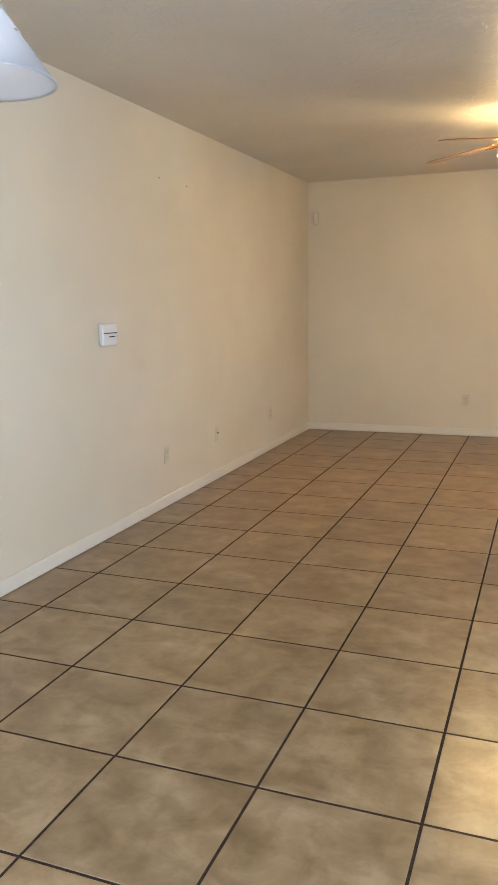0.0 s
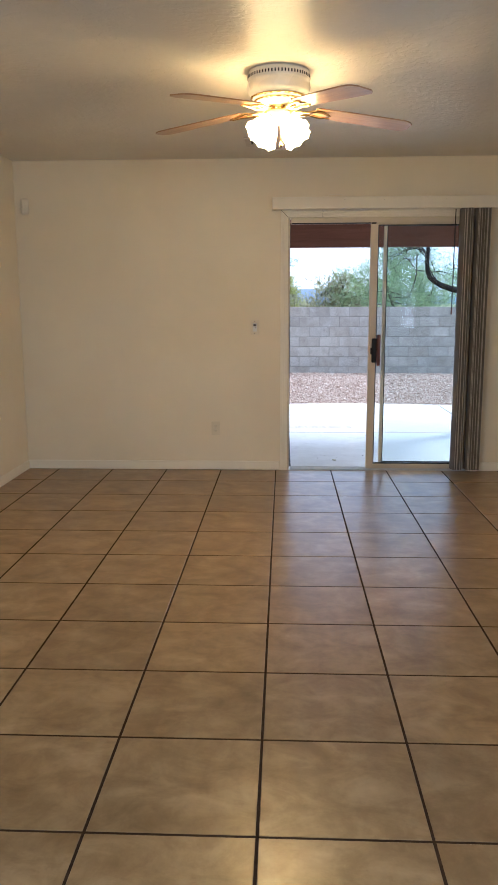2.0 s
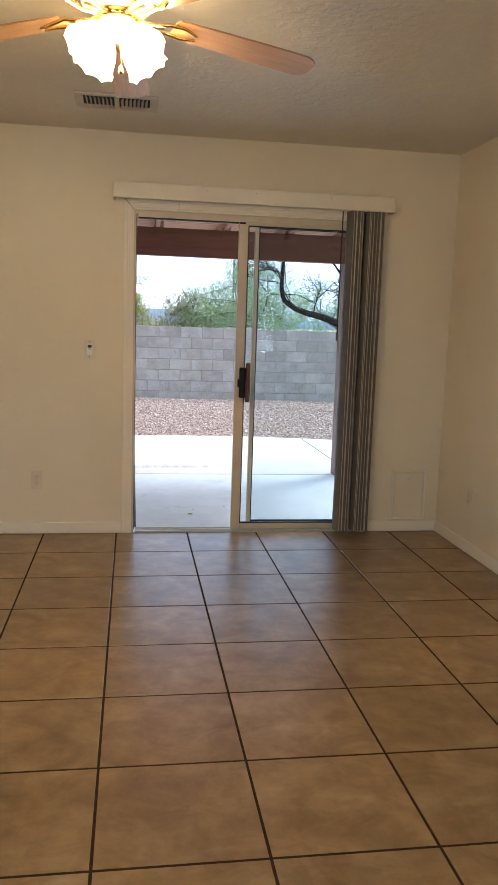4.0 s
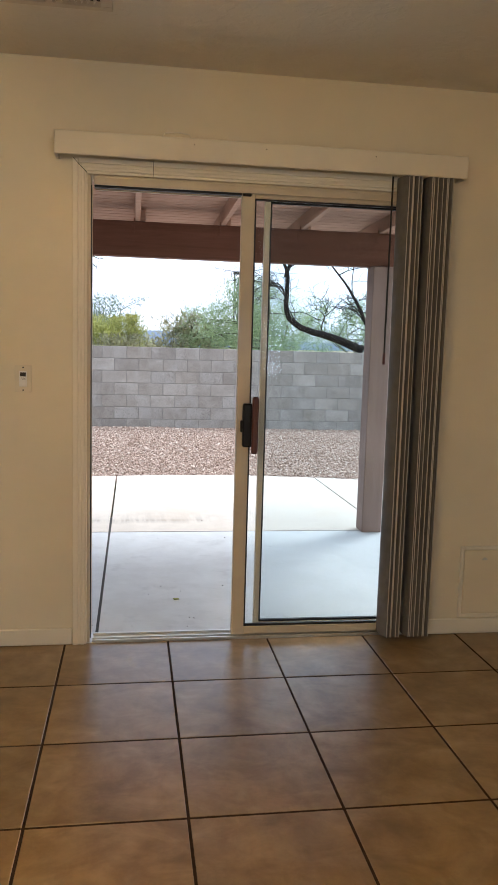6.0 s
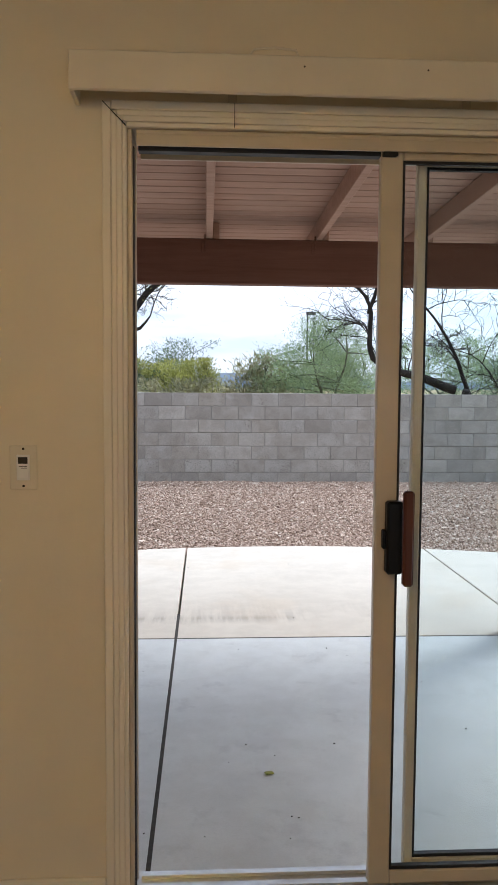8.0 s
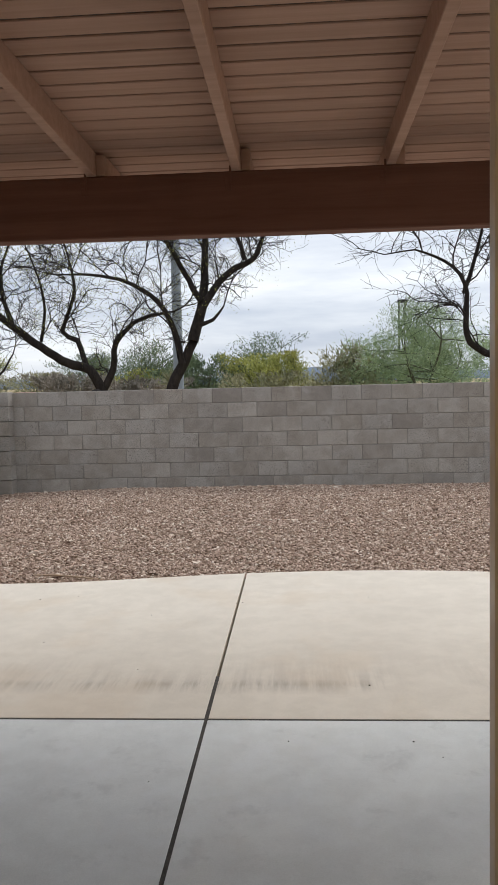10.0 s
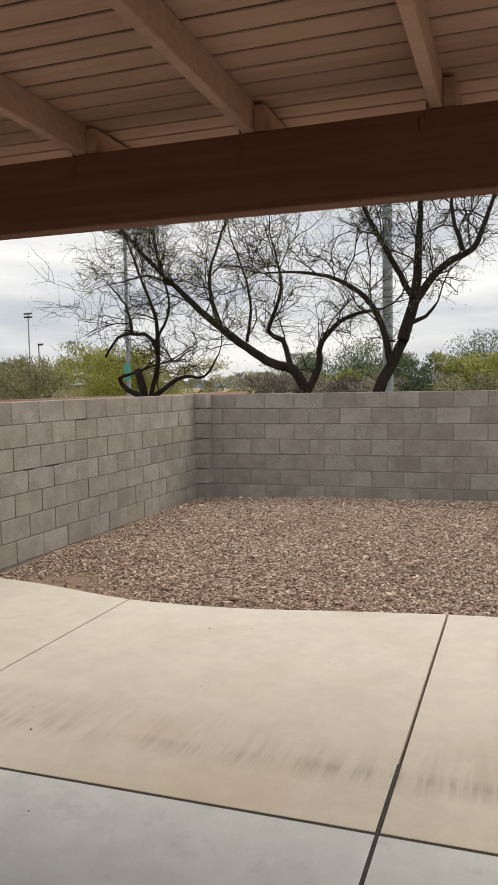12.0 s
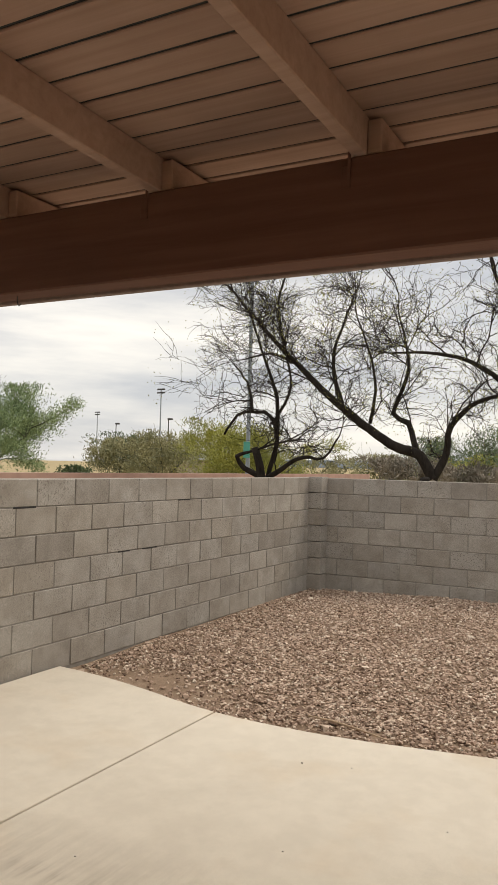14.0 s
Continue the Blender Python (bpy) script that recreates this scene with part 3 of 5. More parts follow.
# ---------------------------------------------------------------- ceiling fan
def ceiling_fan():
    t = thing("ceiling_fan", (FAN_AT[0], FAN_AT[1], CEIL), "cream and brass ceiling fan, four lit glass shades", "ceiling fan")
    part("housing", lathe([(0, -0.0005), (0.150, -0.0005), (0.153, -0.012), (0.153, -0.040), (0.149, -0.046), (0.152, -0.052), (0.156, -0.075), (0.150, -0.100), (0.135, -0.122), (0.118, -0.136), (0.108, -0.150), (0.085, -0.160), (0, -0.160)], 48), ENAMEL, t, "cream enamel motor housing", True)
    slots = bmesh.new()
    for i in range(60):
        add_box(slots, 0.1525, 0.1545, -0.003, 0.003, -0.036, -0.022, 0, pose(0, 0, 0, 0, 0, i * 6))
    part("vent_slots", slots, DARK_SLOT, t)
    for r, z in ((0.137, -0.121), (0.1195, -0.136)):
        part("brass_band", lathe([(r - 0.006, z + 0.004), (r + 0.003, z + 0.002), (r + 0.003, z - 0.003), (r - 0.006, z - 0.006), (r - 0.006, z + 0.004)], 40), BRASS, t, "brass band", True)
    part("flywheel", lathe([(0, -0.160), (0.052, -0.160), (0.052, -0.178), (0, -0.178)], 24), BRASS, t, "", True)
    part("light_hub", lathe([(0, -0.178), (0.040, -0.178), (0.058, -0.186), (0.060, -0.214), (0.050, -0.234), (0.034, -0.244), (0, -0.248)], 28), ENAMEL, t, "cream light kit hub", True)
    # blades droop a little towards their tips
    tip, root = 0.688, 0.185
    bm = bmesh.new()
    prof = [(root, 0.046), (root + 0.012, 0.056), (0.30, 0.062), (0.45, 0.068), (0.600, 0.071), (0.648, 0.069), (0.672, 0.056), (tip, 0.036)]
    top, bot = [], []
    outline = [(r, w) for r, w in prof] + [(r, -w) for r, w in reversed(prof)]
    pitch, drop = radians(-6), 0.10
    for r, w in outline:
        z = -0.178 - (r - root) * drop
        top.append(bm.verts.new((r, w * math.cos(pitch), z + w * math.sin(pitch) + 0.003)))
        bot.append(bm.verts.new((r, w * math.cos(pitch), z + w * math.sin(pitch) - 0.003)))
    bm.faces.new(top)
    bm.faces.new(bot[::-1])
    for i in range(len(top)):
        j = (i + 1) % len(top)
        bm.faces.new((bot[i], bot[j], top[j], top[i]))
    bmesh.ops.recalc_face_normals(bm, faces=bm.faces)
    blade_me = mesh_of("blade", bm, OAK)
    iron = bmesh.new()
    for s in (-1, 1):
        sweep([(0.045, s * 0.010, -0.172), (0.085, s * 0.016, -0.186), (0.125, s * 0.030, -0.190), (0.165, s * 0.036, -0.185), (0.215, s * 0.030 , -0.191 - s * 0.006), (0.262, s * 0.012, -0.199 - s * 0.002)], [0.008, 0.007, 0.006, 0.0065, 0.006, 0.004], 7, iron)
    sweep([(0.045, 0, -0.170), (0.10, 0, -0.186), (0.15, 0, -0.183)], [0.010, 0.009, 0.006], 7, iron)
    iron_me = mesh_of("blade_iron", iron, BRASS, True)
    for k in range(5):
        b = put("blade", blade_me, t, (0, 0, 0))
        b.rotation_euler = (0, 0, radians(14 + 72 * k))
        i = put("blade_iron", iron_me, b, (0, 0, 0))
        b["label"], i["label"] = "oak veneer blade", "curled brass blade iron"
    shade = [(0.020, 0.0), (0.028, 0.006), (0.044, 0.030), (0.056, 0.058), (0.061, 0.084), (0.066, 0.100), (0.073, 0.108), (0.068, 0.106), (0.060, 0.096), (0.054, 0.070), (0.040, 0.034), (0.018, 0.008)]
    for k in range(4):
        a = radians(40 + 90 * k)
        m = pose(0.050 * math.cos(a), 0.050 * math.sin(a), -0.226, 0, 0, math.degrees(a)) @ pose(0, 0, 0, 0, 180 - 46, 0)
        bm = lathe(shade, 24, None)
        for v in bm.verts:      # scalloped rim
            if v.co.z > 0.09:
                v.co.z += 0.006 * math.cos(8 * math.atan2(v.co.y, v.co.x))
        bmesh.ops.transform(bm, matrix=m, verts=bm.verts)
        g = part("glass_shade", bm, LIT_GLASS, t, "lit frosted glass tulip shade", True)
        part("bulb", lathe([(0, 0.0), (0.014, 0.002), (0.020, 0.03), (0.028, 0.055), (0.024, 0.078), (0, 0.088)], 14, m), LIT_BULB, g, "glowing bulb", True)
        part("socket", lathe([(0, -0.020), (0.020, -0.020), (0.023, -0.004), (0.022, 0.008), (0, 0.008)], 18, m), BRASS, g, "brass socket", True)
    part("pull_chain", sweep([(0.010, -0.036, -0.240), (0.012, -0.038, -0.300), (0.012, -0.038, -0.335)], [0.0016] * 3, 5), BRASS, t)
    part("chain_bob", lathe([(0, 0.014), (0.005, 0.010), (0.009, -0.004), (0.006, -0.012), (0, -0.014)], 12, pose(0.012, -0.038, -0.345)), BRASS, t, "", True)


ceiling_fan()


def pendant_lamp():
    x, y = PENDANT_AT
    z = 1.868
    t = thing("pendant_lamp", (x, y, z), "lit pendant lamp with a frosted white cone shade", "pendant lamp")
    frosted = Mat("frosted_white_glass", 0.25)
    frosted.p.inputs["Transmission Weight"].default_value = 0.75
    frosted.color((0.86, 0.87, 0.90))
    frosted.rough(frosted.map(frosted.noise(8, 3), 0.22, 0.34))
    part("shade", lathe([(0.030, 0.215), (0.175, 0.004), (0.181, 0.0), (0.180, -0.004), (0.170, 0.000), (0.026, 0.208), (0.030, 0.215)], 48), frosted.m, t, "frosted white glass cone", True)
    lit = Mat("lit_white_bulb", 0.4).color((0.9, 0.9, 0.9)).glow((1.0, 0.95, 0.88), 4.0).m
    part("bulb", lathe([(0, 0.045), (0.022, 0.052), (0.032, 0.075), (0.030, 0.098), (0.018, 0.125), (0.014, 0.15), (0, 0.15)], 20), lit, t, "lit white bulb", True)
    part("socket_cup", lathe([(0, 0.150), (0.022, 0.150), (0.032, 0.205), (0.030, 0.235), (0.010, 0.250), (0, 0.250)], 24), WHITE_PLASTIC, t, "", True)
    part("cord", sweep([(0, 0, 0.249), (0, 0, CEIL - z - 0.02)], [0.004, 0.004], 8), WHITE_PLASTIC, t)
    part("canopy", lathe([(0, CEIL - z - 0.001), (0.060, CEIL - z - 0.001), (0.055, CEIL - z - 0.018), (0.02, CEIL - z - 0.026), (0, CEIL - z - 0.026)], 28), WHITE_PLASTIC, t, "", True)


pendant_lamp()


# ---------------------------------------------------------------- small fittings
def on_wall(wall, u, z):
    """Origin on a wall's face; local x along the wall, y out of it into the room."""
    if wall == "north":
        return pose(u, YD, z, 0, 0, 180)
    if wall == "west":
        return pose(XL, u, z, 0, 0, -90)
    return pose(XR, u, z, 0, 0, 90)


def outlet(wall, u, z, kind="duplex"):
    t = thing("wall_outlet" if kind == "duplex" else "cable_outlet", (0, 0, 0),
              "ivory duplex wall outlet with cover plate" if kind == "duplex" else "ivory cable jack plate with dark socket", "outlet", "wall outlets")
    t.matrix_world = on_wall(wall, u, z)
    part("plate", box(-0.035, 0.035, 0.0005, 0.006, -0.0575, 0.0575, 0.002), IVORY, t)
    if kind == "duplex":
        for s in (-1, 1):
            f = part("socket_face", box(-0.017, 0.017, 0.006, 0.0085, s * 0.0195 - 0.014, s * 0.0195 + 0.014, 0.004), IVORY, t)
            part("slots", boxes([(-0.008, -0.006, 0.0083, 0.0088, s * 0.0195 - 0.001, s * 0.0195 + 0.008), (0.006, 0.008, 0.0083, 0.0088, s * 0.0195 - 0.001, s * 0.0195 + 0.008), (-0.002, 0.002, 0.0083, 0.0088, s * 0.0195 - 0.009, s * 0.0195 - 0.005)]), DARK_SLOT, f)
    else:
        part("jack", lathe([(0, 0.010), (0.0042, 0.010), (0.0055, 0.0), (0, 0)], 12, pose(0, 0.006, 0.006, -90)), DARK_SLOT, t, "dark coaxial jack")
    part("screw", lathe([(0, 0.0015), (0.003, 0.001), (0.0035, 0)], 8, pose(0, 0.0062, 0.0 if kind == "duplex" else -0.04, -90)), ALUMINIUM, t)


outlet("west", 4.383, 0.348)
outlet("west", 5.219, 0.349, "jack")
outlet("west", 6.427, 0.337)
outlet("north", -0.727, 0.349)
outlet("east", 7.124, 0.344)


def thermostat():
    t = thing("thermostat", (0, 0, 0), "white plastic thermostat box on the wall", "thermostat")
    t.matrix_world = on_wall("west", 3.703, 1.165)
    part("case", box(-0.078, 0.078, 0.0005, 0.030, -0.062, 0.062, 0.006), WHITE_PLASTIC, t)
    part("flap", box(-0.070, 0.070, 0.0305, 0.034, -0.058, 0.006, 0.003), WHITE_PLASTIC, t)
    part("groove", box(-0.070, 0.070, 0.0300, 0.0312, 0.007, 0.012), DARK_SLOT, t)
    part("label_bar", box(-0.04, 0.02, 0.0338, 0.0346, -0.014, -0.008), DARK_SLOT, t)


thermostat()


def wall_timer():
    t = thing("wall_timer", (0, 0, 0), "ivory wall timer switch with small dark display", "timer switch")
    t.matrix_world = on_wall("north", -0.400, 1.178)
    part("plate", box(-0.035, 0.035, 0.0005, 0.006, -0.0575, 0.0575, 0.002), IVORY, t)
    b = part("body", box(-0.0165, 0.0165, 0.006, 0.012, -0.033, 0.033, 0.002), WHITE_PLASTIC, t)
    part("display", box(-0.012, 0.012, 0.0118, 0.0126, 0.010, 0.027), DARK_SLOT, b, "dark display")
    part("label_bar", boxes([(-0.010, 0.010, 0.0118, 0.0125, 0.0025, 0.004), (-0.010, 0.004, 0.0118, 0.0125, -0.002, -0.0005)]), DARK_SLOT, b)
    part("button", box(-0.012, 0.012, 0.0118, 0.0135, -0.028, -0.008, 0.001), WHITE_PLASTIC, b)
    for z in (-0.048, 0.048):
        part("screw", lathe([(0, 0.0015), (0.003, 0.001), (0.0035, 0)], 8, pose(0, 0.0062, z, -90)), DARK_SLOT, t)


wall_timer()


def alarm_sensor():
    t = thing("alarm_sensor", (-2.245, YD - 0.001, 2.134), "white corner alarm sensor high on the wall", "alarm sensor")
    m = pose(0, 0, 0, 0, 0, 30)
    part("case", box(-0.030, 0.030, -0.052, -0.012, -0.062, 0.062, 0.010, m), IVORY, t)
    part("lens", box(-0.020, 0.020, -0.056, -0.050, -0.040, 0.010, 0.004, m), IVORY, t, "ribbed translucent lens")
    part("bracket", box(-0.014, 0.014, -0.016, 0.0, -0.03, 0.03, 0.003), WHITE_PLASTIC, t)


alarm_sensor()


def access_panel():
    t = thing("access_panel", (0, 0, 0), "cream painted access panel low on the wall", "access panel")
    t.matrix_world = on_wall("north", 1.728, 0.255)
    part("frame", boxes([(-0.122, -0.104, 0.0005, 0.012, -0.175, 0.175), (0.104, 0.122, 0.0005, 0.012, -0.175, 0.175), (-0.104, 0.104, 0.0005, 0.012, -0.175, -0.157), (-0.104, 0.104, 0.0005, 0.012, 0.157, 0.175)], 0.003), TRIM, t)
    d = part("panel", box(-0.101, 0.101, 0.0005, 0.008, -0.154, 0.154, 0.002), WALL, t)
    part("latch", boxes([(-0.013, 0.013, 0.008, 0.012, 0.106, 0.113), (-0.008, 0.008, 0.008, 0.014, 0.112, 0.118)], 0.001), ALUMINIUM, d, "small metal latch")


access_panel()


def ceiling_vent():
    x0, x1, y0, y1 = -0.440, -0.020, 6.840, 7.110
    t = thing("ceiling_vent", ((x0 + x1) / 2, (y0 + y1) / 2, CEIL), "painted steel ceiling vent with two louvre banks", "air vent")
    hx, hy = (x1 - x0) / 2, (y1 - y0) / 2
    part("frame", boxes([(-hx, hx, -hy, -hy + 0.035, -0.012, -0.001), (-hx, hx, hy - 0.035, hy, -0.012, -0.001), (-hx, -hx + 0.04, -hy + 0.035, hy - 0.035, -0.012, -0.001), (hx - 0.04, hx, -hy + 0.035, hy - 0.035, -0.012, -0.001), (-0.012, 0.012, -hy + 0.035, hy - 0.035, -0.014, -0.001)], 0.002), VENT_STEEL, t)
    part("backing", box(-hx + 0.04, hx - 0.04, -hy + 0.035, hy - 0.035, -0.003, -0.0008), DARK_SLOT, t)
    for s in (-1, 1):
        for i in range(7):
            x = s * (0.03 + i * 0.0205)
            part("slat", box(-0.0012, 0.0012, -hy + 0.06, hy - 0.06, -0.010, 0.006, 0, pose(x, 0, -0.009, 0, 35 * s, 0)), VENT_STEEL, t)
        for i in range(2):
            part("slat", box(s * 0.095 - 0.075, s * 0.095 + 0.075, -0.001, 0.001, -0.010, 0.004, 0, pose(0, hy - 0.045 - i * 0.011, -0.008, 40, 0, 0)), VENT_STEEL, t)


ceiling_vent()

for y, z in ((4.416, 2.106), (4.815, 2.104)):
    n = part("nail", lathe([(0, 0.003), (0.0035, 0.002), (0.0035, -0.003), (0, -0.003)], 8, pose(0, 0, 0, 0, 90, 0)), DARK_SLOT)
    n.location = (XL + 0.003, y, z)
    tagged(n, "small dark nail in the cream wall", "nail", "nails in the wall")


# ---------------------------------------------------------------- patio and yard
SLAB = -0.09
EDGE = [(-4.4, 12.74), (-3.6, 12.72), (-3.1, 12.65), (-2.3, 12.42), (-1.5, 12.42), (-0.7, 12.58), (0.0, 12.70), (0.8, 12.75), (1.6, 12.70), (2.5, 12.50), (3.6, 12.10), (6.5, 11.2)]


def edge_y(x):
    """The slab's free edge, smoothed between a few stations."""
    xs, ys = [p[0] for p in EDGE], [p[1] for p in EDGE]
    acc = 0.0
    for k in (-0.3, -0.15, 0, 0.15, 0.3):
        acc += float(np.interp(x + k, xs, ys))
    return acc / 5


def gravel_z(x, y):
    s = min(1.0, max(0.0, (y - 13.0) / 3.5))
    s = s * s * (3 - 2 * s)
    side = min(1.0, max(0.0, (x + 3.8) / 1.6))
    z = -0.130 + 0.075 * s * (0.35 + 0.65 * side)
    return z + 0.018 * noise.noise((x * 0.9, y * 0.9, 0)) + 0.008 * noise.noise((x * 3, y * 3, 4))


ground = structure("ground", box(-900, 900, -300, 1500, -0.50, -0.34), FIELD, "dry tan grass field reaching the horizon", "ground")
patio = structure("patio", box(-3.80, 6.4, YD + WT + 0.001, 10.6, -0.30, SLAB - 0.0015), JOINT, "concrete patio slab with dark joints", "pavement")


def slab(x0, x1, far):
    """One pour of concrete between joints, with softened rims."""
    g = 0.0075 if far else 0.006
    x0, x1 = x0 + g, x1 - g
    bm = bmesh.new()
    m0 = max(2, int((x1 - x0) / 0.12))
    xs = [x0] + [x0 + 0.003 + (x1 - x0 - 0.006) * i / m0 for i in range(m0 + 1)] + [x1]
    n = len(xs) - 1
    cols = []
    for i, x in enumerate(xs):
        y0, y1 = (10.10 + g, edge_y(x)) if far else (YD + WT + 0.003, 10.10 - g)
        r = 0.003
        inset = r if i in (0, n) else 0.0
        sec = [(y0, SLAB - 0.10), (y0, SLAB - r - inset), (y0 + r, SLAB - inset)]
        m = 6
        sec += [(y0 + (y1 - y0) * j / m, SLAB - inset) for j in range(1, m)]
        sec += [(y1 - r, SLAB - inset), (y1, SLAB - r - inset), (y1, SLAB - 0.10)]
        cols.append([bm.verts.new((x, y, z)) for y, z in sec])
    for a, b in zip(cols, cols[1:]):
        for j in range(len(a) - 1):
            bm.faces.new((a[j], b[j], b[j + 1], a[j + 1]))
    bm.faces.new(cols[0])
    bm.faces.new(cols[-1][::-1])
    bmesh.ops.recalc_face_normals(bm, faces=bm.faces)
    part("slab", bm, SLAB_TAN if far else SLAB_GREY, patio, "sun-bleached tan concrete" if far else "grey trowelled concrete")


for a, b in ((-3.80, -2.28), (-2.28, -0.106), (-0.106, 2.080), (2.080, 4.26), (4.26, 6.4)):
    slab(a, b, False)
    slab(a, b, True)


def gravel_bed():
    bm = bmesh.new()
    nx, ny = 70, 46
    vs = [[None] * (ny + 1) for _ in range(nx + 1)]
    for i in range(nx + 1):
        x = -3.9 + 12.0 * i / nx
        for j in range(ny + 1):
            y0 = edge_y(x) - 0.12
            y = y0 + (17.5 - y0) * j / ny
            vs[i][j] = bm.verts.new((x, y, gravel_z(x, y) - 0.012))
    for i in range(nx):
        for j in range(ny):
            bm.faces.new((vs[i][j], vs[i + 1][j], vs[i + 1][j + 1], vs[i][j + 1]))
    structure("gravel_bed", bm, DIRT, "reddish dirt under crushed gravel", "ground", True)


gravel_bed()


def gravel_stones():
    """Crushed angular stones, thinner along the slab and the corner by the wall."""
    rng = np.random.RandomState(11)
    base = np.array([(1, 0, -0.5), (-0.5, 0.87, -0.5), (-0.5, -0.87, -0.5), (0.6, 0.75, 0.35), (-0.95, 0.1, 0.4), (0.45, -0.8, 0.45)], float)
    tris = np.array([(0, 2, 1), (0, 1, 3), (1, 4, 3), (1, 2, 4), (2, 5, 4), (2, 0, 5), (0, 3, 5), (3, 4, 5)])
    verts, faces, count = [], [], 0
    for _ in range(150000):
        x = -3.78 + 9.4 * rng.rand()
        y = 12.3 + 5.1 * rng.rand() ** 1.12
        e = edge_y(x)
        if y < e + 0.01:
            continue
        bare = (y - e) < 0.30 and x < -0.6
        if bare and rng.rand() < 0.75 - (y - e) * 1.6:
            continue
        worn = math.hypot((x + 3.1) / 1.0, (y - 12.9) / 0.42)       # trodden earth in the corner by the slab
        if worn < 1.0 and rng.rand() < 0.92 * (1.0 - worn * worn):
            continue
        s = 0.0060 + 0.0095 * rng.rand() ** 2 + (0.020 if rng.rand() < 0.003 else 0)
        p = base * (s * (0.8 + 0.5 * rng.rand(6, 1))) * (1.1, 1.0, 0.85) + (rng.rand(6, 3) - 0.5) * s * 0.5
        a, b = rng.rand() * 6.283, (rng.rand() - 0.5) * 1.2
        ca, sa, cb, sb = math.cos(a), math.sin(a), math.cos(b), math.sin(b)
        p = p @ np.array([[1, 0, 0], [0, cb, -sb], [0, sb, cb]]) @ np.array([[ca, -sa, 0], [sa, ca, 0], [0, 0, 1]])
        p += (x, y, gravel_z(x, y) - 0.004 + 0.010 * rng.rand())
        verts.append(p)
        faces.append(tris + count)
        count += 6
    me = bpy.data.meshes.new("gravel")
    me.from_pydata(np.concatenate(verts).tolist(), [], np.concatenate(faces).tolist())
    me.materials.append(GRAVEL)
    tagged(new("gravel", me), "crushed pinkish brown gravel covering the yard", "gravel", "", "stuff")


gravel_stones()


# ---------------------------------------------------------------- patio cover
def patio_cover():
    t = thing("patio_cover", (0, 10.1, SLAB), "mauve painted wooden patio cover on posts", "patio cover")
    o = Vector((0, 10.1, SLAB))
    x0, x1 = -3.05, 2.45

    def local(bm):
        bmesh.ops.translate(bm, vec=-o, verts=bm.verts)
        return bm

    part("beam", local(box(-2.72, 2.14, 10.100, 10.190, 1.976, 2.229, 0.005)), BEAM_WOOD, t, "brown painted wooden beam with knots")
    slope = 0.022
    zr = lambda y: 2.230 + slope * (10.1 - y)
    tilt = math.degrees(math.atan(-slope))
    for x in (-2.98, -2.37, -1.760, -1.150, -0.520, 0.083, 0.712, 1.320, 1.93, 2.40):
        m = pose(x, 10.1, 2.230, tilt, 0, 0)
        bm = box(-0.019, 0.019, -(10.1 - YD - WT) - 0.0, 0.84, 0.0, 0.100, 0.003, m)
        r = part("rafter", local(bm), ROOF_WOOD, t)
        part("hanger", local(boxes([(x - 0.028, x - 0.020, 10.094, 10.0995, 2.170, 2.250), (x - 0.045, x - 0.020, 10.096, 10.0995, 2.150, 2.205)], 0.001)), BEAM_WOOD, r, "painted steel clip")
        part("blocking", local(box(x + 0.020, x + 0.058, 10.105, 10.50, 2.231, 2.318, 0.003)), ROOF_WOOD, r)
    y, k = 10.95, 0
    while y > YD + WT + 0.01:
        y0 = max(y - 0.0985, YD + WT + 0.002)
        m = pose(0, (y + y0) / 2, zr((y + y0) / 2) + 0.100, tilt, 0, 0)
        part("plank", local(box(x0, x1, -(y - y0) / 2, (y - y0) / 2, 0.0005, 0.020, 0.003, m)), ROOF_WOOD, t)
        y -= 0.109
        k += 1
    # Roof sheet is near-black and set low, so its colour gives the grooves their shade.
    part("roofing", local(box(x0 - 0.02, x1 + 0.02, -1.58, 1.56, 0.0055, 0.035, 0, pose(0, 9.37, zr(9.37) + 0.100, tilt, 0, 0))), DARK_SLOT, t, "dark roof sheet that puts shade into the plank grooves")
    part("fascia", local(box(x0, x1, 10.955, 10.990, 2.175, 2.385, 0.004)), POST_WOOD, t, "mauve painted fascia board")
    for px, cap in ((1.858, False), (-2.350, True)):
        p = part("post", local(box(px, px + 0.158, 10.020, 10.185, SLAB + 0.0, 1.9755, 0.006)), POST_WOOD, t)
        if cap:
            part("post_cap", local(box(px - 0.012, px + 0.167, 10.012, 10.0195, 1.85, 2.10, 0.002)), POST_WOOD, p, "painted side plate")
    part("hook", local(sweep([(-1.72, 10.14, 1.977), (-1.72, 10.14, 1.955), (-1.712, 10.14, 1.944), (-1.702, 10.14, 1.950)], [0.002] * 4, 5)), DARK_STEEL, t, "small screw hook")


patio_cover()


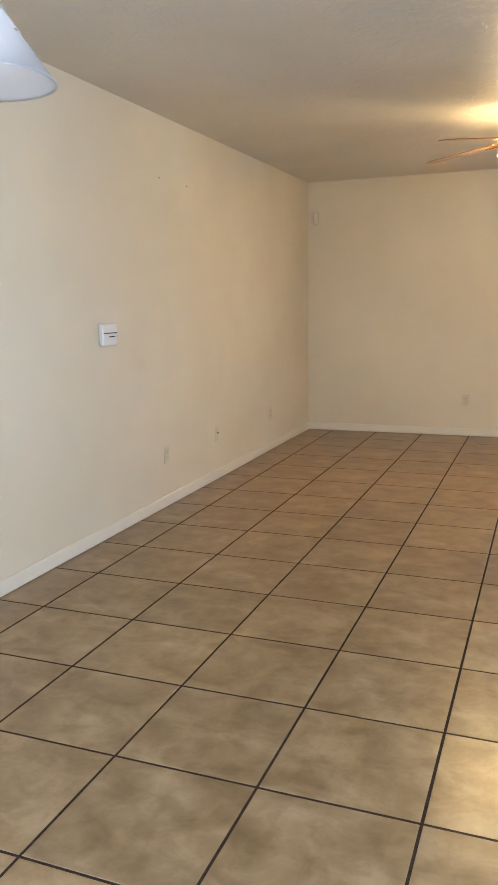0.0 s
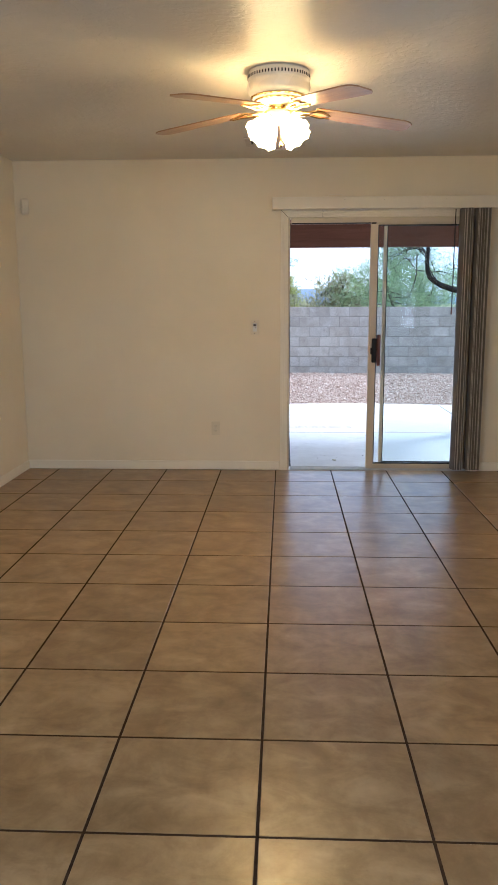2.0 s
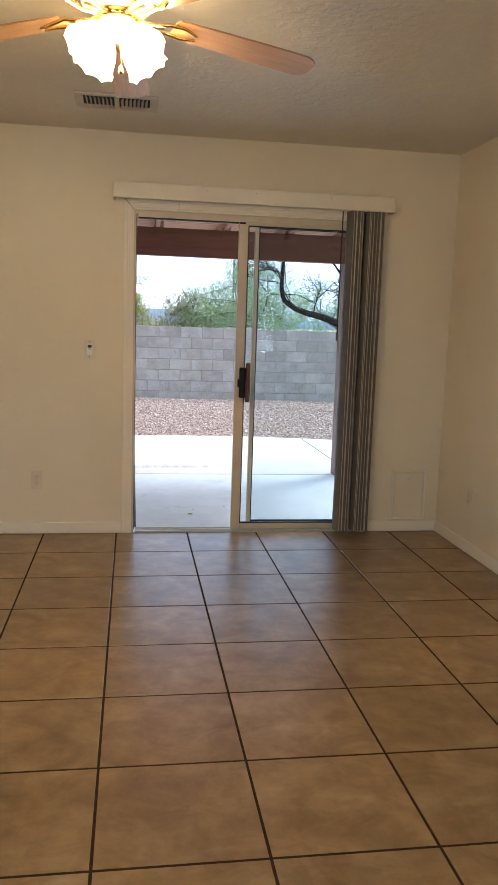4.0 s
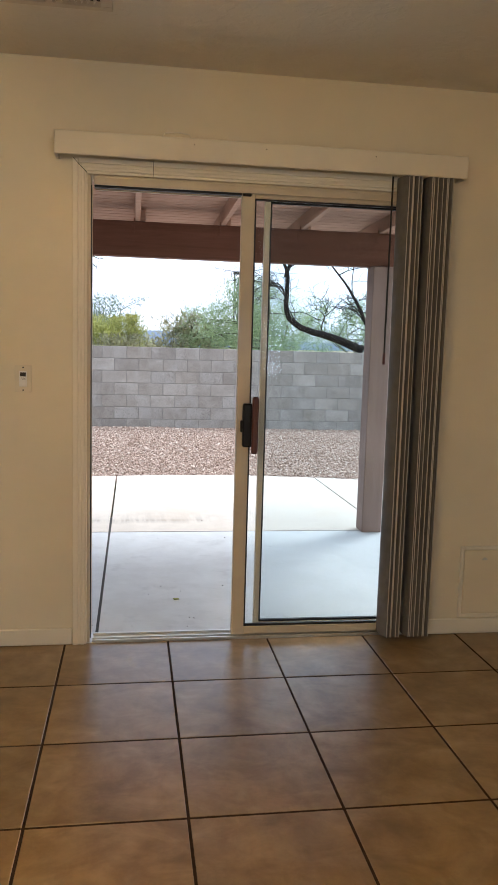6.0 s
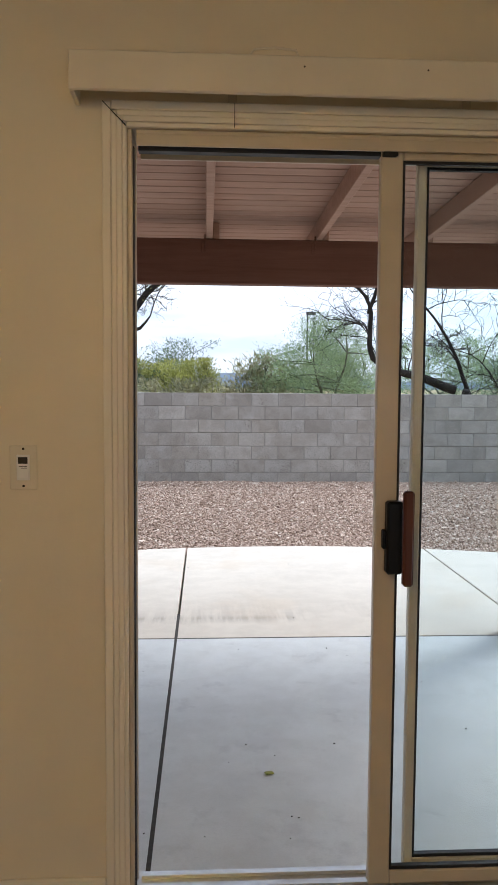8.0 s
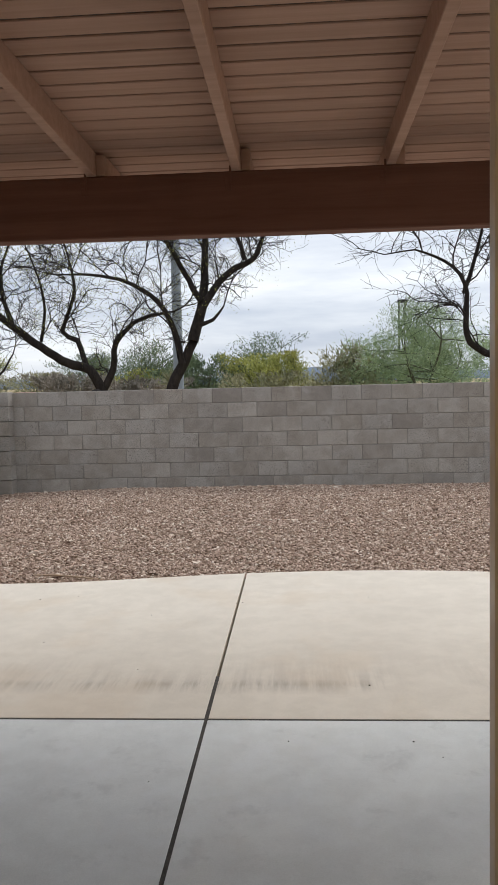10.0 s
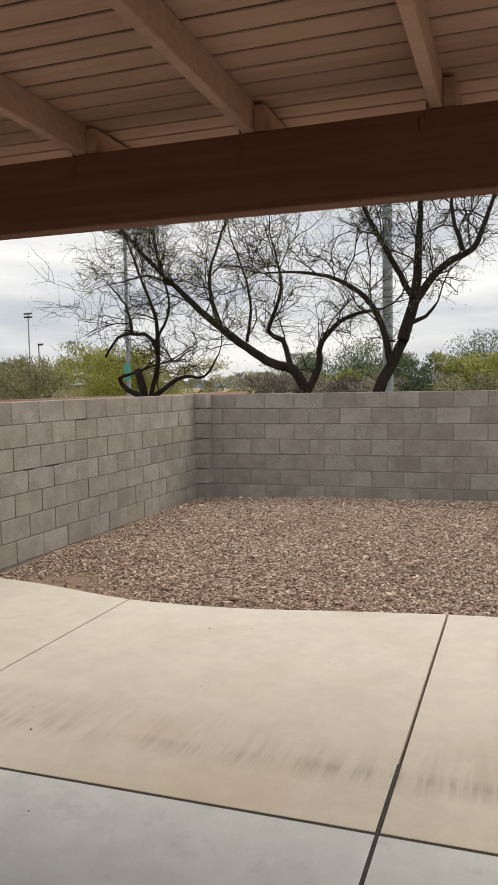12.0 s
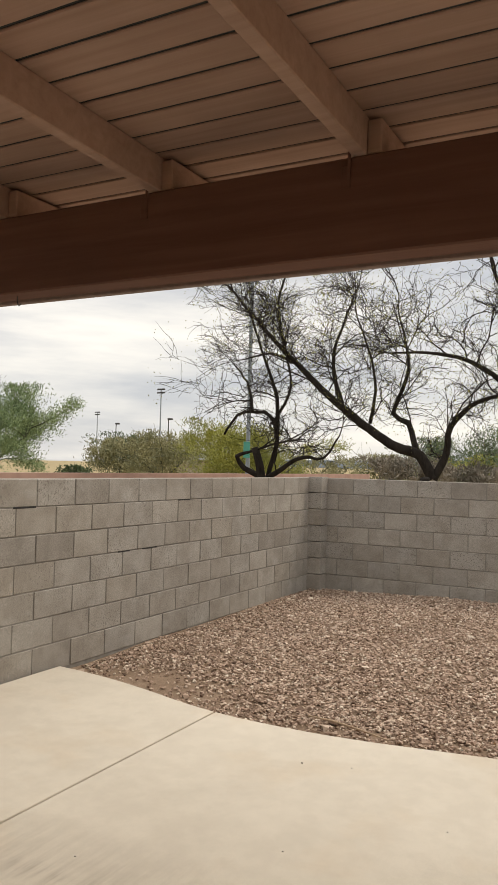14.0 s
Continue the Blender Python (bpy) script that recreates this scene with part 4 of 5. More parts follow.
# ---------------------------------------------------------------- scraps on the ground
def scrap():
    s = part("leaf_scrap", box(-0.018, 0.018, -0.011, 0.011, 0.0, 0.006, 0.003, pose(0, 0, 0, 0, 6, 25)), LEAF_YELLOW)
    s.location = (0.313, 8.481, SLAB + 0.001)
    tagged(s, "curled yellow leaf scrap on the concrete", "leaf")
    st = part("stick", sweep([(0, 0, 0), (0.18, -0.03, 0.006), (0.36, -0.08, 0.004), (0.56, -0.15, 0.0)], [0.005, 0.0065, 0.006, 0.004], 6), STICK)
    st.location = (-1.78, 12.74, gravel_z(-1.5, 12.7) + 0.018)
    tagged(st, "dry tan stick lying on the gravel", "stick")
    rng = random.Random(9)
    bm = bmesh.new()
    for _ in range(45):
        x, y = rng.uniform(-2.2, 2.0), rng.uniform(8.0, 12.2)
        s = rng.uniform(0.0015, 0.0035)
        add_box(bm, x - s, x + s * 1.4, y - s, y + s, SLAB + 0.0005, SLAB + s * 1.2, 0, None)
    tagged(part("crumbs", bm, JOINT), "dark crumbs of dirt on concrete", "debris", "", "stuff")


scrap()


# ---------------------------------------------------------------- trees
def tube_into(verts, faces, pts, r0, r1, sides):
    n = len(pts)
    start = len(verts)
    for i, p in enumerate(pts):
        d = (pts[min(i + 1, n - 1)] - pts[max(i - 1, 0)]).normalized()
        a = d.cross(Vector((0.13, 0.97, 0.2))).normalized()
        b = d.cross(a)
        r = r0 + (r1 - r0) * i / (n - 1)
        for k in range(sides):
            t = 2 * math.pi * k / sides
            verts.append(p + a * (r * math.cos(t)) + b * (r * math.sin(t)))
    for i in range(n - 1):
        for k in range(sides):
            j = (k + 1) % sides
            faces.append((start + i * sides + k, start + i * sides + j, start + (i + 1) * sides + j, start + (i + 1) * sides + k))
    faces.append(tuple(start + (n - 1) * sides + k for k in range(sides)))


def smooth_path(pts, step=0.16, wiggle=0.03, rng=None):
    """Catmull-Rom through a few stations, with a little crookedness."""
    out = []
    q = [pts[0]] + list(pts) + [pts[-1]]
    for i in range(1, len(q) - 2):
        n = max(2, int((q[i + 1] - q[i]).length / step))
        for k in range(n):
            t = k / n
            a, b, c, d = q[i - 1], q[i], q[i + 1], q[i + 2]
            p = 0.5 * ((2 * b) + (c - a) * t + (2 * a - 5 * b + 4 * c - d) * t * t + (3 * b - a - 3 * c + d) * t ** 3)
            out.append(p + Vector((rng.uniform(-1, 1), rng.uniform(-1, 1), rng.uniform(-1, 1))) * wiggle)
    out.append(pts[-1])
    return out


def twig(verts, faces, tips, start, way, length, r, level, rng, droop):
    n = 4 if level < 3 else 3
    pts, p, d = [start], start.copy(), way.normalized()
    for i in range(n):
        d = (d + Vector((rng.uniform(-1, 1), rng.uniform(-1, 1), rng.uniform(-1, 1))) * 0.42 + Vector((0, 0, -droop * (i / n)))).normalized()
        p = p + d * (length / n)
        pts.append(p.copy())
    tube_into(verts, faces, pts, r, r * 0.45, 4 if level < 2 else 3)
    tips.append(pts[-1])
    if level >= 3:
        return
    m = (5, 4, 2)[level]
    for k in range(m):
        f = 0.18 + 0.82 * (k + rng.random()) / m
        i = min(n - 1, int(f * n))
        at = pts[i].lerp(pts[i + 1], f * n - i if f * n - i <= 1 else 1)
        side = Vector((rng.uniform(-1, 1), rng.uniform(-0.8, 0.8), rng.uniform(-0.5, 1.0)))
        w = (d * 0.55 + side * 0.85).normalized()
        twig(verts, faces, tips, at, w, length * rng.uniform(0.5, 0.85), max(0.0052, r * 0.6), level + 1, rng, droop * 1.25)


def bare_tree(name, at, limbs, label, seed, bark=None, leaves=0, dens=0.64, group="bare trees behind the wall"):
    """limbs: rows of (start radius, end radius, branching, then x, z stations relative to at)."""
    rng = random.Random(seed)
    t = thing(name, at, label, "tree", group)
    trunk_v, trunk_f, crown_v, crown_f, tips = [], [], [], [], []
    for r0, r1, spread, *st in limbs:
        depth = rng.uniform(-0.25, 0.25)
        pts = [Vector((st[i], depth * (i / max(1, len(st) - 2)) ** 1.0 * 3.0, st[i + 1])) for i in range(0, len(st), 2)]
        path = smooth_path(pts, 0.16, 0.012, rng)
        tube_into(trunk_v, trunk_f, path, r0 * 0.85, r1 * 0.6, 8)
        n = len(path)
        total = sum((b - a).length for a, b in zip(path, path[1:]))
        count = int(total * spread * dens)
        for k in range(count):
            f = (0.25 if r0 > 0.1 else 0.1) + 0.9 * (k + rng.random()) / max(1, count)
            i = min(n - 2, int(f * (n - 1)))
            d = (path[i + 1] - path[i]).normalized()
            side = Vector((rng.uniform(-0.9, 0.9), rng.uniform(-1.0, 1.0), rng.uniform(-0.15, 1.2)))
            r = (r0 + (r1 - r0) * i / n) * 0.5
            twig(crown_v, crown_f, tips, path[i], d * 0.4 + side, rng.uniform(0.55, 1.35), min(0.016, max(0.007, r * 0.7)), 0, rng, 0.10)
        if spread:
            twig(crown_v, crown_f, tips, path[-1], path[-1] - path[-2], rng.uniform(0.8, 1.3), r1 * 0.55, 0, rng, 0.05)
    for nm, v, f in (("trunk", trunk_v, trunk_f), ("crown", crown_v, crown_f)):
        me = bpy.data.meshes.new(nm)
        me.from_pydata([tuple(p) for p in v], [], f)
        me.materials.append(bark or BARK)
        for p in me.polygons:
            p.use_smooth = True
        put(nm, me, t, (0, 0, 0))
    if leaves and tips:
        v, f = [], []
        for _ in range(leaves):
            c = rng.choice(tips) + Vector((rng.gauss(0, 0.12), rng.gauss(0, 0.12), rng.gauss(0, 0.12)))
            d = Vector((rng.gauss(0, 1), rng.gauss(0, 1), rng.gauss(-0.3, 1))).normalized()
            e = d.orthogonal().normalized()
            L, W = rng.uniform(0.02, 0.045), rng.uniform(0.006, 0.012)
            b = len(v)
            v += [tuple(c), tuple(c + d * L * 0.5 + e * W), tuple(c + d * L), tuple(c + d * L * 0.5 - e * W)]
            f.append((b, b + 1, b + 2, b + 3))
        me = bpy.data.meshes.new("foliage")
        me.from_pydata(v, [], f)
        me.materials.append(LEAF_SPARSE)
        ob = put("foliage", me, t, (0, 0, 0))
        ob["label"] = "sparse yellow-green leaves"
    return t


G = -0.34
# stations are x, height from the tree's foot
bare_tree("mesquite_tree", (-3.54, 22.0, G), [
    (0.17, 0.14, 0, 0, 0, 0.02, 0.9, 0.0, 1.62),
    (0.125, 0.035, 4.2, 0.0, 1.60, -0.22, 2.02, -0.75, 2.22, -1.70, 2.93, -2.55, 3.71, -3.45, 4.65, -4.0, 5.3),
    (0.07, 0.025, 4.0, -0.32, 2.12, -0.50, 2.62, -0.85, 2.82, -0.62, 3.7, -0.9, 4.8),
    (0.095, 0.030, 4.0, 0.0, 1.60, 0.22, 2.05, 0.30, 2.56, 0.80, 3.0, 1.45, 3.12),
    (0.055, 0.018, 4.0, -1.75, 2.95, -2.0, 3.9, -1.55, 5.3),
    (0.050, 0.018, 4.0, -2.6, 3.72, -3.3, 4.0, -3.9, 3.9),
    (0.045, 0.016, 4.0, -1.2, 2.6, -1.0, 3.4, -1.3, 4.6),
    (0.045, 0.015, 4.0, -3.0, 4.1, -3.1, 5.0, -2.7, 5.9),
], "dark leafless mesquite with a forked twisted trunk", 21, leaves=9000)
bare_tree("mesquite_tree", (-2.16, 22.0, G), [
    (0.19, 0.15, 0, -0.08, 0, -0.05, 0.8, 0.0, 1.62, 0.26, 2.14, 0.44, 2.54),
    (0.135, 0.03, 4.0, 0.44, 2.54, 0.61, 3.14, 0.67, 3.61, 0.70, 4.46, 0.80, 6.2),
    (0.095, 0.028, 4.0, 0.56, 3.05, 1.11, 3.81, 1.61, 4.09, 1.83, 4.52, 2.25, 5.9),
    (0.060, 0.026, 2.0, 0.50, 2.80, 0.86, 2.95, 1.06, 3.20),
    (0.085, 0.024, 4.2, 0.22, 2.10, 0.12, 2.60, -0.04, 3.05, -0.33, 3.43, -1.10, 3.79, -2.1, 3.85),
    (0.075, 0.022, 4.0, 0.62, 3.3, 0.1, 4.25, -0.4, 5.3, -0.5, 6.3),
    (0.055, 0.018, 4.0, 1.5, 4.05, 1.3, 4.9, 1.5, 6.0),
], "dark leafless mesquite with pruned limbs", 33, leaves=5000)
bare_tree("mesquite_tree", (-6.87, 22.0, G), [
    (0.15, 0.12, 0, 0.0, 0, 0.03, 0.9, 0.0, 1.55, -0.10, 2.12),
    (0.062, 0.04, 0, -0.02, 1.40, 0.20, 2.30, 0.0, 2.78, -0.32, 2.85, -0.80, 2.80, -1.12, 2.40),
    (0.070, 0.022, 2.6, 0.0, 1.50, 0.55, 1.80, 0.95, 1.95, 1.42, 1.93, 1.80, 2.35),
    (0.080, 0.05, 1.0, -0.03, 1.50, -0.45, 1.70, -0.55, 1.95, -0.25, 2.02),
    (0.055, 0.020, 4.4, 0.20, 2.35, 0.25, 3.10, -0.05, 4.05, -0.3, 4.9),
    (0.045, 0.016, 4.4, -0.35, 2.85, -0.7, 3.5, -1.3, 4.0),
    (0.045, 0.016, 4.4, 0.1, 2.6, 0.6, 3.3, 0.5, 4.2),
], "small dark mesquite with a sawn-off trunk", 45, leaves=250)
bare_tree("mesquite_tree", (5.4, 22.0, G), [
    (0.17, 0.13, 0, 0.1, 0, 0.1, 0.9, 0.0, 1.69),
    (0.12, 0.028, 3.0, 0.0, 1.69, -0.70, 1.94, -1.52, 2.17, -1.88, 2.54, -1.90, 3.44, -2.30, 3.90, -2.85, 4.12),
    (0.055, 0.018, 4.0, -1.9, 3.3, -1.6, 4.3, -1.4, 5.3),
    (0.060, 0.022, 3.0, 0.3, 1.6, -0.25, 2.8, -1.1, 3.8),
    (0.085, 0.03, 3.0, 0.8, 0.0, 0.95, 1.4, 1.05, 2.5, 1.10, 3.6, 0.95, 5.0),
    (0.05, 0.02, 3.0, 1.08, 2.9, 1.7, 3.7, 2.3, 4.8),
], "dark leafless mesquite with a long bent limb", 57, leaves=200)
bare_tree("leafless_tree", (-29.6, 32.0, G), [
    (0.24, 0.16, 0, 0, 0, 0.1, 2.2),
    (0.14, 0.02, 3.2, 0.1, 2.2, 0.9, 4.0, 2.2, 5.8, 3.4, 6.6),
    (0.12, 0.02, 3.2, 0.1, 2.2, 0.2, 4.5, 0.9, 7.0, 1.6, 8.4),
    (0.10, 0.02, 3.2, 0.6, 3.4, 1.8, 4.6, 3.0, 5.0),
    (0.12, 0.02, 3.0, 0.1, 2.2, -0.9, 4.5, -1.6, 7.0),
], "tall grey leafless tree beyond the block wall", 61, dens=0.9)


def leafy(name, at, w, d, h, leaf, label, seed, count=5200, group="", base=0.25, wispy=0.5, bark=None, size=0.11):
    """A multi-stemmed desert tree or shrub: stems, limbs and thousands of fine leaf sprays in uneven clumps."""
    rng = random.Random(seed)
    t = thing(name, at, label, "tree" if h > 2.6 else "shrub", group)
    v, f, tips = [], [], []
    stems = rng.randint(4, 6)
    for s in range(stems):
        a = 6.283 * (s + rng.random() * 0.7) / stems
        rx, ry = math.cos(a) * w * rng.uniform(0.18, 0.40), math.sin(a) * d * rng.uniform(0.18, 0.40)
        top = h * rng.uniform(0.62, 0.92)
        pts = [Vector((rng.uniform(-0.1, 0.1), rng.uniform(-0.1, 0.1), 0)), Vector((rx * 0.35, ry * 0.35, top * 0.4)), Vector((rx, ry, top * 0.75)), Vector((rx * 1.15, ry * 1.15, top))]
        path = smooth_path(pts, h / 7, h * 0.008, rng)
        tube_into(v, f, path, 0.016 * h, 0.004 * h, 6)
        for k in range(9):
            i = rng.randint(len(path) // 3, len(path) - 2)
            way = Vector((rng.uniform(-1, 1), rng.uniform(-1, 1), rng.uniform(-0.1, 0.8)))
            p = [path[i]]
            for _ in range(4):
                way = way.normalized() + Vector((rng.uniform(-0.3, 0.3), rng.uniform(-0.3, 0.3), rng.uniform(-0.25, 0.2)))
                p.append(p[-1] + way.normalized() * Vector((w, d, h * 1.4)).length * 0.055)
            tube_into(v, f, p, 0.006 * h, 0.0018 * h, 4)
            tips += p[2:]
    me = bpy.data.meshes.new("stems")
    me.from_pydata([tuple(p) for p in v], [], f)
    me.materials.append(bark or PALE_BARK)
    put("trunk", me, t, (0, 0, 0))
    clumps = []
    for _ in range(46):
        a, u = rng.random() * 6.283, rng.random()
        r = math.sqrt(rng.random())
        z = base + (1 - base) * u
        prof = math.sqrt(max(0.05, 1 - ((z - 0.45) / 0.60) ** 2))
        clumps.append((Vector((math.cos(a) * r * w * 0.46 * prof, math.sin(a) * r * d * 0.46 * prof, h * (z - 0.04))), h * rng.uniform(0.06, 0.13)))
    clumps += [(p, h * rng.uniform(0.05, 0.09)) for p in tips]
    lv, lf = [], []
    for _ in range(int(count * 1.7)):
        c, r = rng.choice(clumps)
        p = c + Vector((rng.gauss(0, 1), rng.gauss(0, 1), rng.gauss(0, 0.8))) * (r * 0.85)
        if p.z < 0.03 * h or p.z > h * 1.04:
            continue
        out = Vector((p.x / w, p.y / d, (p.z / h - 0.4) * 0.8 + wispy * 0.5))
        way = (out.normalized() * 0.8 + Vector((rng.gauss(0, 0.6), rng.gauss(0, 0.6), rng.gauss(0, 0.6)))).normalized()
        e = way.orthogonal().normalized()
        L = size * rng.uniform(0.4, 1.3) * (1 + wispy)
        W = size * rng.uniform(0.16, 0.32)
        b = len(lv)
        lv += [tuple(p - e * W), tuple(p + e * W), tuple(p + way * L + e * W * 0.3), tuple(p + way * L - e * W * 0.3)]
        lf.append((b, b + 1, b + 2, b + 3))
    me = bpy.data.meshes.new("crown")
    me.from_pydata(lv, [], lf)
    me.materials.append(leaf)
    put("crown", me, t, (0, 0, 0))
    return t


leafy("palo_verde_tree", (-35.8, 41.0, G), 8.8, 8.0, 6.0, LEAF_GREEN, "large grey-green tree beyond the block wall", 71, 42000, size=0.105, base=0.12)
leafy("desert_tree", (-34.5, 52.5, G), 5.2, 5, 3.3, LEAF_TAN, "small tan-green desert tree in the field", 72, 4200, "small desert trees", wispy=0.9)
leafy("desert_tree", (-29.5, 51.0, G), 5.6, 5, 3.7, LEAF_TAN, "small tan-green desert tree in the field", 73, 4600, "small desert trees", wispy=0.9)
leafy("desert_shrub", (-33.2, 46.5, G), 2.4, 2, 1.35, LEAF_DARK, "low dark green shrub", 74, 1500, "shrubs beyond the wall")
leafy("palo_verde_tree", (-12.2, 31.5, G), 4.6, 4.6, 3.1, LEAF_YELLOW, "broad yellow-green tree behind the wall", 75, 26000, base=0.05, size=0.05)
leafy("desert_shrub", (-15.5, 55.0, G), 5.0, 4, 2.5, LEAF_TAN, "dull tan-green shrub behind the wall", 76, 3000, "shrubs beyond the wall", base=0.05)
leafy("desert_tree", (-14.0, 62.0, G), 6.0, 5, 3.9, LEAF_DARK, "dark green tree in the distance", 77, 3800, "distant trees")
leafy("brush", (-10.6, 45.0, G), 6.5, 4, 2.2, LEAF_GREY, "dry grey-brown brush behind the wall", 78, 4200, "shrubs beyond the wall", base=0.02, wispy=0.8)
leafy("brush", (-6.6, 41.0, G), 5.5, 3, 1.85, LEAF_GREY, "dry grey-brown brush behind the wall", 79, 3800, "shrubs beyond the wall", base=0.02, wispy=0.8)
leafy("desert_shrub", (-7.8, 47.0, G), 4.4, 4, 2.4, LEAF_YELLOW, "yellow-green shrub behind the wall", 80, 3000, "shrubs beyond the wall", base=0.05)
leafy("desert_tree", (-9.8, 58.0, G), 4.6, 4, 4.5, LEAF_DARK, "dark green tree in the distance", 81, 3800, "distant trees")
leafy("desert_tree", (-4.6, 45.0, G), 4.6, 4, 2.95, LEAF_DARK, "rounded olive green tree behind the wall", 82, 5600, base=0.05)
leafy("palo_verde_tree", (-1.25, 46.0, G), 5.0, 4, 3.05, LEAF_YELLOW, "rounded yellow-green shrub tree behind wall", 83, 11000, base=0.02, size=0.09)
leafy("desert_shrub", (-1.0, 40.0, G), 3.6, 3, 2.0, LEAF_TAN, "tan-green shrub behind the wall", 84, 3000, "shrubs beyond the wall", base=0.02)
leafy("eucalyptus_tree", (-2.0, 66.0, G), 3.6, 3, 5.3, LEAF_DARK, "narrow dark tree rising in the distance", 85, 2600, "distant trees", base=0.5, wispy=0.1, size=0.15)
leafy("desert_tree", (2.05, 36.9, G), 2.4, 2.2, 2.9, LEAF_TAN, "brownish half-bare tree behind the wall", 86, 2000, base=0.12, wispy=1.0)
leafy("palo_verde_tree", (5.0, 36.5, G), 6.0, 5, 4.3, LEAF_GREEN, "large wispy grey-green palo verde", 87, 22000, base=0.05, wispy=1.0, size=0.055)
leafy("palo_verde_tree", (9.8, 35.0, G), 6.4, 5, 3.6, LEAF_GREEN, "wispy grey-green tree behind the wall", 88, 8000, base=0.03, wispy=0.8, size=0.08)
leafy("palo_verde_tree", (14.5, 38.0, G), 6.4, 5, 4.2, LEAF_DARK, "dark green tree behind the wall", 89, 6000, base=0.03, wispy=0.6)
leafy("brush", (-22.5, 60.0, G), 9.0, 5, 2.5, LEAF_TAN, "tan-green brush in the field", 90, 4000, "shrubs beyond the wall", base=0.02)
leafy("desert_tree", (-50, 75.0, G), 9.0, 6, 4.6, LEAF_DARK, "dark green tree in the distance", 91, 4000, "distant trees", base=0.05, size=0.16)
leafy("desert_tree", (-62, 96.0, G), 12.0, 8, 4.8, LEAF_TAN, "tan-green tree across the dry field", 92, 4000, "distant trees", base=0.05, size=0.2)
leafy("desert_tree", (9, 60.0, G), 12.0, 6, 3.6, LEAF_GREEN, "grey-green tree far behind the wall", 93, 5000, "distant trees", base=0.02, size=0.14)


def yucca():
    rng = random.Random(5)
    t = thing("yucca_plant", (-2.9, 26.5, G), "spiky green yucca behind the block wall", "yucca")
    part("stem", sweep([(0, 0, 0), (0.02, 0, 0.8), (0, 0, 1.75)], [0.09, 0.08, 0.07], 8), BARK, t)
    v, f = [], []
    for _ in range(150):
        a, e = rng.random() * 6.283, rng.uniform(-0.5, 1.35)
        d = Vector((math.cos(a) * math.cos(e), math.sin(a) * math.cos(e), math.sin(e)))
        s = d.orthogonal().normalized() * 0.014
        c = Vector((0, 0, 1.72))
        L = rng.uniform(0.38, 0.55)
        b = len(v)
        v += [tuple(c - s), tuple(c + s), tuple(c + d * L)]
        f.append((b, b + 1, b + 2))
    me = bpy.data.meshes.new("spikes")
    me.from_pydata(v, [], f)
    me.materials.append(LEAF_TAN)
    put("spikes", me, t, (0, 0, 0))


yucca()


# ---------------------------------------------------------------- poles and distance
def light_mast(at, h, label, banks=True):
    t = thing("sports_light", at, label, "light mast", "sports field light masts")
    part("pole", sweep([(0, 0, 0), (0, 0, h)], [0.012 * h, 0.006 * h], 8), STEEL, t)
    w = 0.055 * h
    for z in (h * 0.985, h * 0.945):
        part("crossarm", box(-w, w, -0.06, 0.06, z - 0.05, z + 0.05), STEEL, t)
        for k in range(4):
            x = -w + 2 * w * (k + 0.5) / 4
            part("floodlight", lathe([(0, 0.0), (0.014 * h, 0.0), (0.016 * h, -0.012 * h), (0, -0.012 * h)], 8, pose(x, -0.1, z + 0.012 * h, 30)), DARK_STEEL, t)


def street_lamp(at, h, label, mat):
    t = thing("street_lamp", at, label, "street lamp", "street lamps")
    part("pole", sweep([(0, 0, 0), (0, 0, h)], [0.012 * h, 0.009 * h], 8), mat, t)
    part("lamp_head", box(-0.1, 0.085 * h, -0.12, 0.12, h - 0.02, h + 0.03 * h, 0.02), mat, t)


light_mast((-87.5, 133.0, G), 16.2, "tall steel sports light mast in the field")
light_mast((-138.0, 175.0, G), 15.2, "tall steel sports light mast in the field")
street_lamp((-56.0, 90.0, G), 7.2, "dark square-headed street lamp", DARK_STEEL)
street_lamp((-77.0, 106.0, G), 7.6, "dark square-headed street lamp", DARK_STEEL)
street_lamp((7.4, 62.0, G), 7.0, "slender street lamp behind the trees", DARK_STEEL)


def utility_pole(at, r, h, label):
    t = thing("utility_pole", at, label, "pole", "steel poles")
    part("shaft", sweep([(0, 0, 0), (0, 0, h * 0.5), (0, 0, h)], [r, r * 0.85, r * 0.7], 14), STEEL, t)
    return t


utility_pole((-2.48, 25.0, G), 0.125, 11.0, "thick grey steel pole behind a tree")
p = utility_pole((-9.05, 25.2, G), 0.055, 9.0, "thin steel pole with a small green sign")
part("sign", box(-0.09, 0.09, -0.075, -0.06, 1.95, 2.35, 0.004), plain("green_sign", (0.05, 0.30, 0.24), 0.5), p, "small green sign")

# a neighbour's low pinkish wall beyond the yard
neighbour = structure("wall_neighbour", boxes([(-9.2, -9.0, 8.0, 34.0, -0.4, 1.215)]), PINK_BLOCK, "pinkish block wall beyond the yard", "wall")


def ridge():
    bm = bmesh.new()
    rng = random.Random(3)
    prev = None
    for i in range(90):
        x = -900 + 20 * i
        h = 9 + 11 * abs(noise.noise((i * 0.13, 0, 0))) + 12 * math.exp(-((x - 30) / 60) ** 2) + rng.uniform(0, 1.5)
        cur = (bm.verts.new((x, 1100, -1)), bm.verts.new((x, 1110, h)), bm.verts.new((x, 1160, -1)))
        if prev:
            bm.faces.new((prev[0], cur[0], cur[1], prev[1]))
            bm.faces.new((prev[1], cur[1], cur[2], prev[2]))
        prev = cur
    structure("backdrop_ridge", bm, RIDGE, "low hills on the horizon, coloured with blue-grey haze", "hills", True)


ridge()


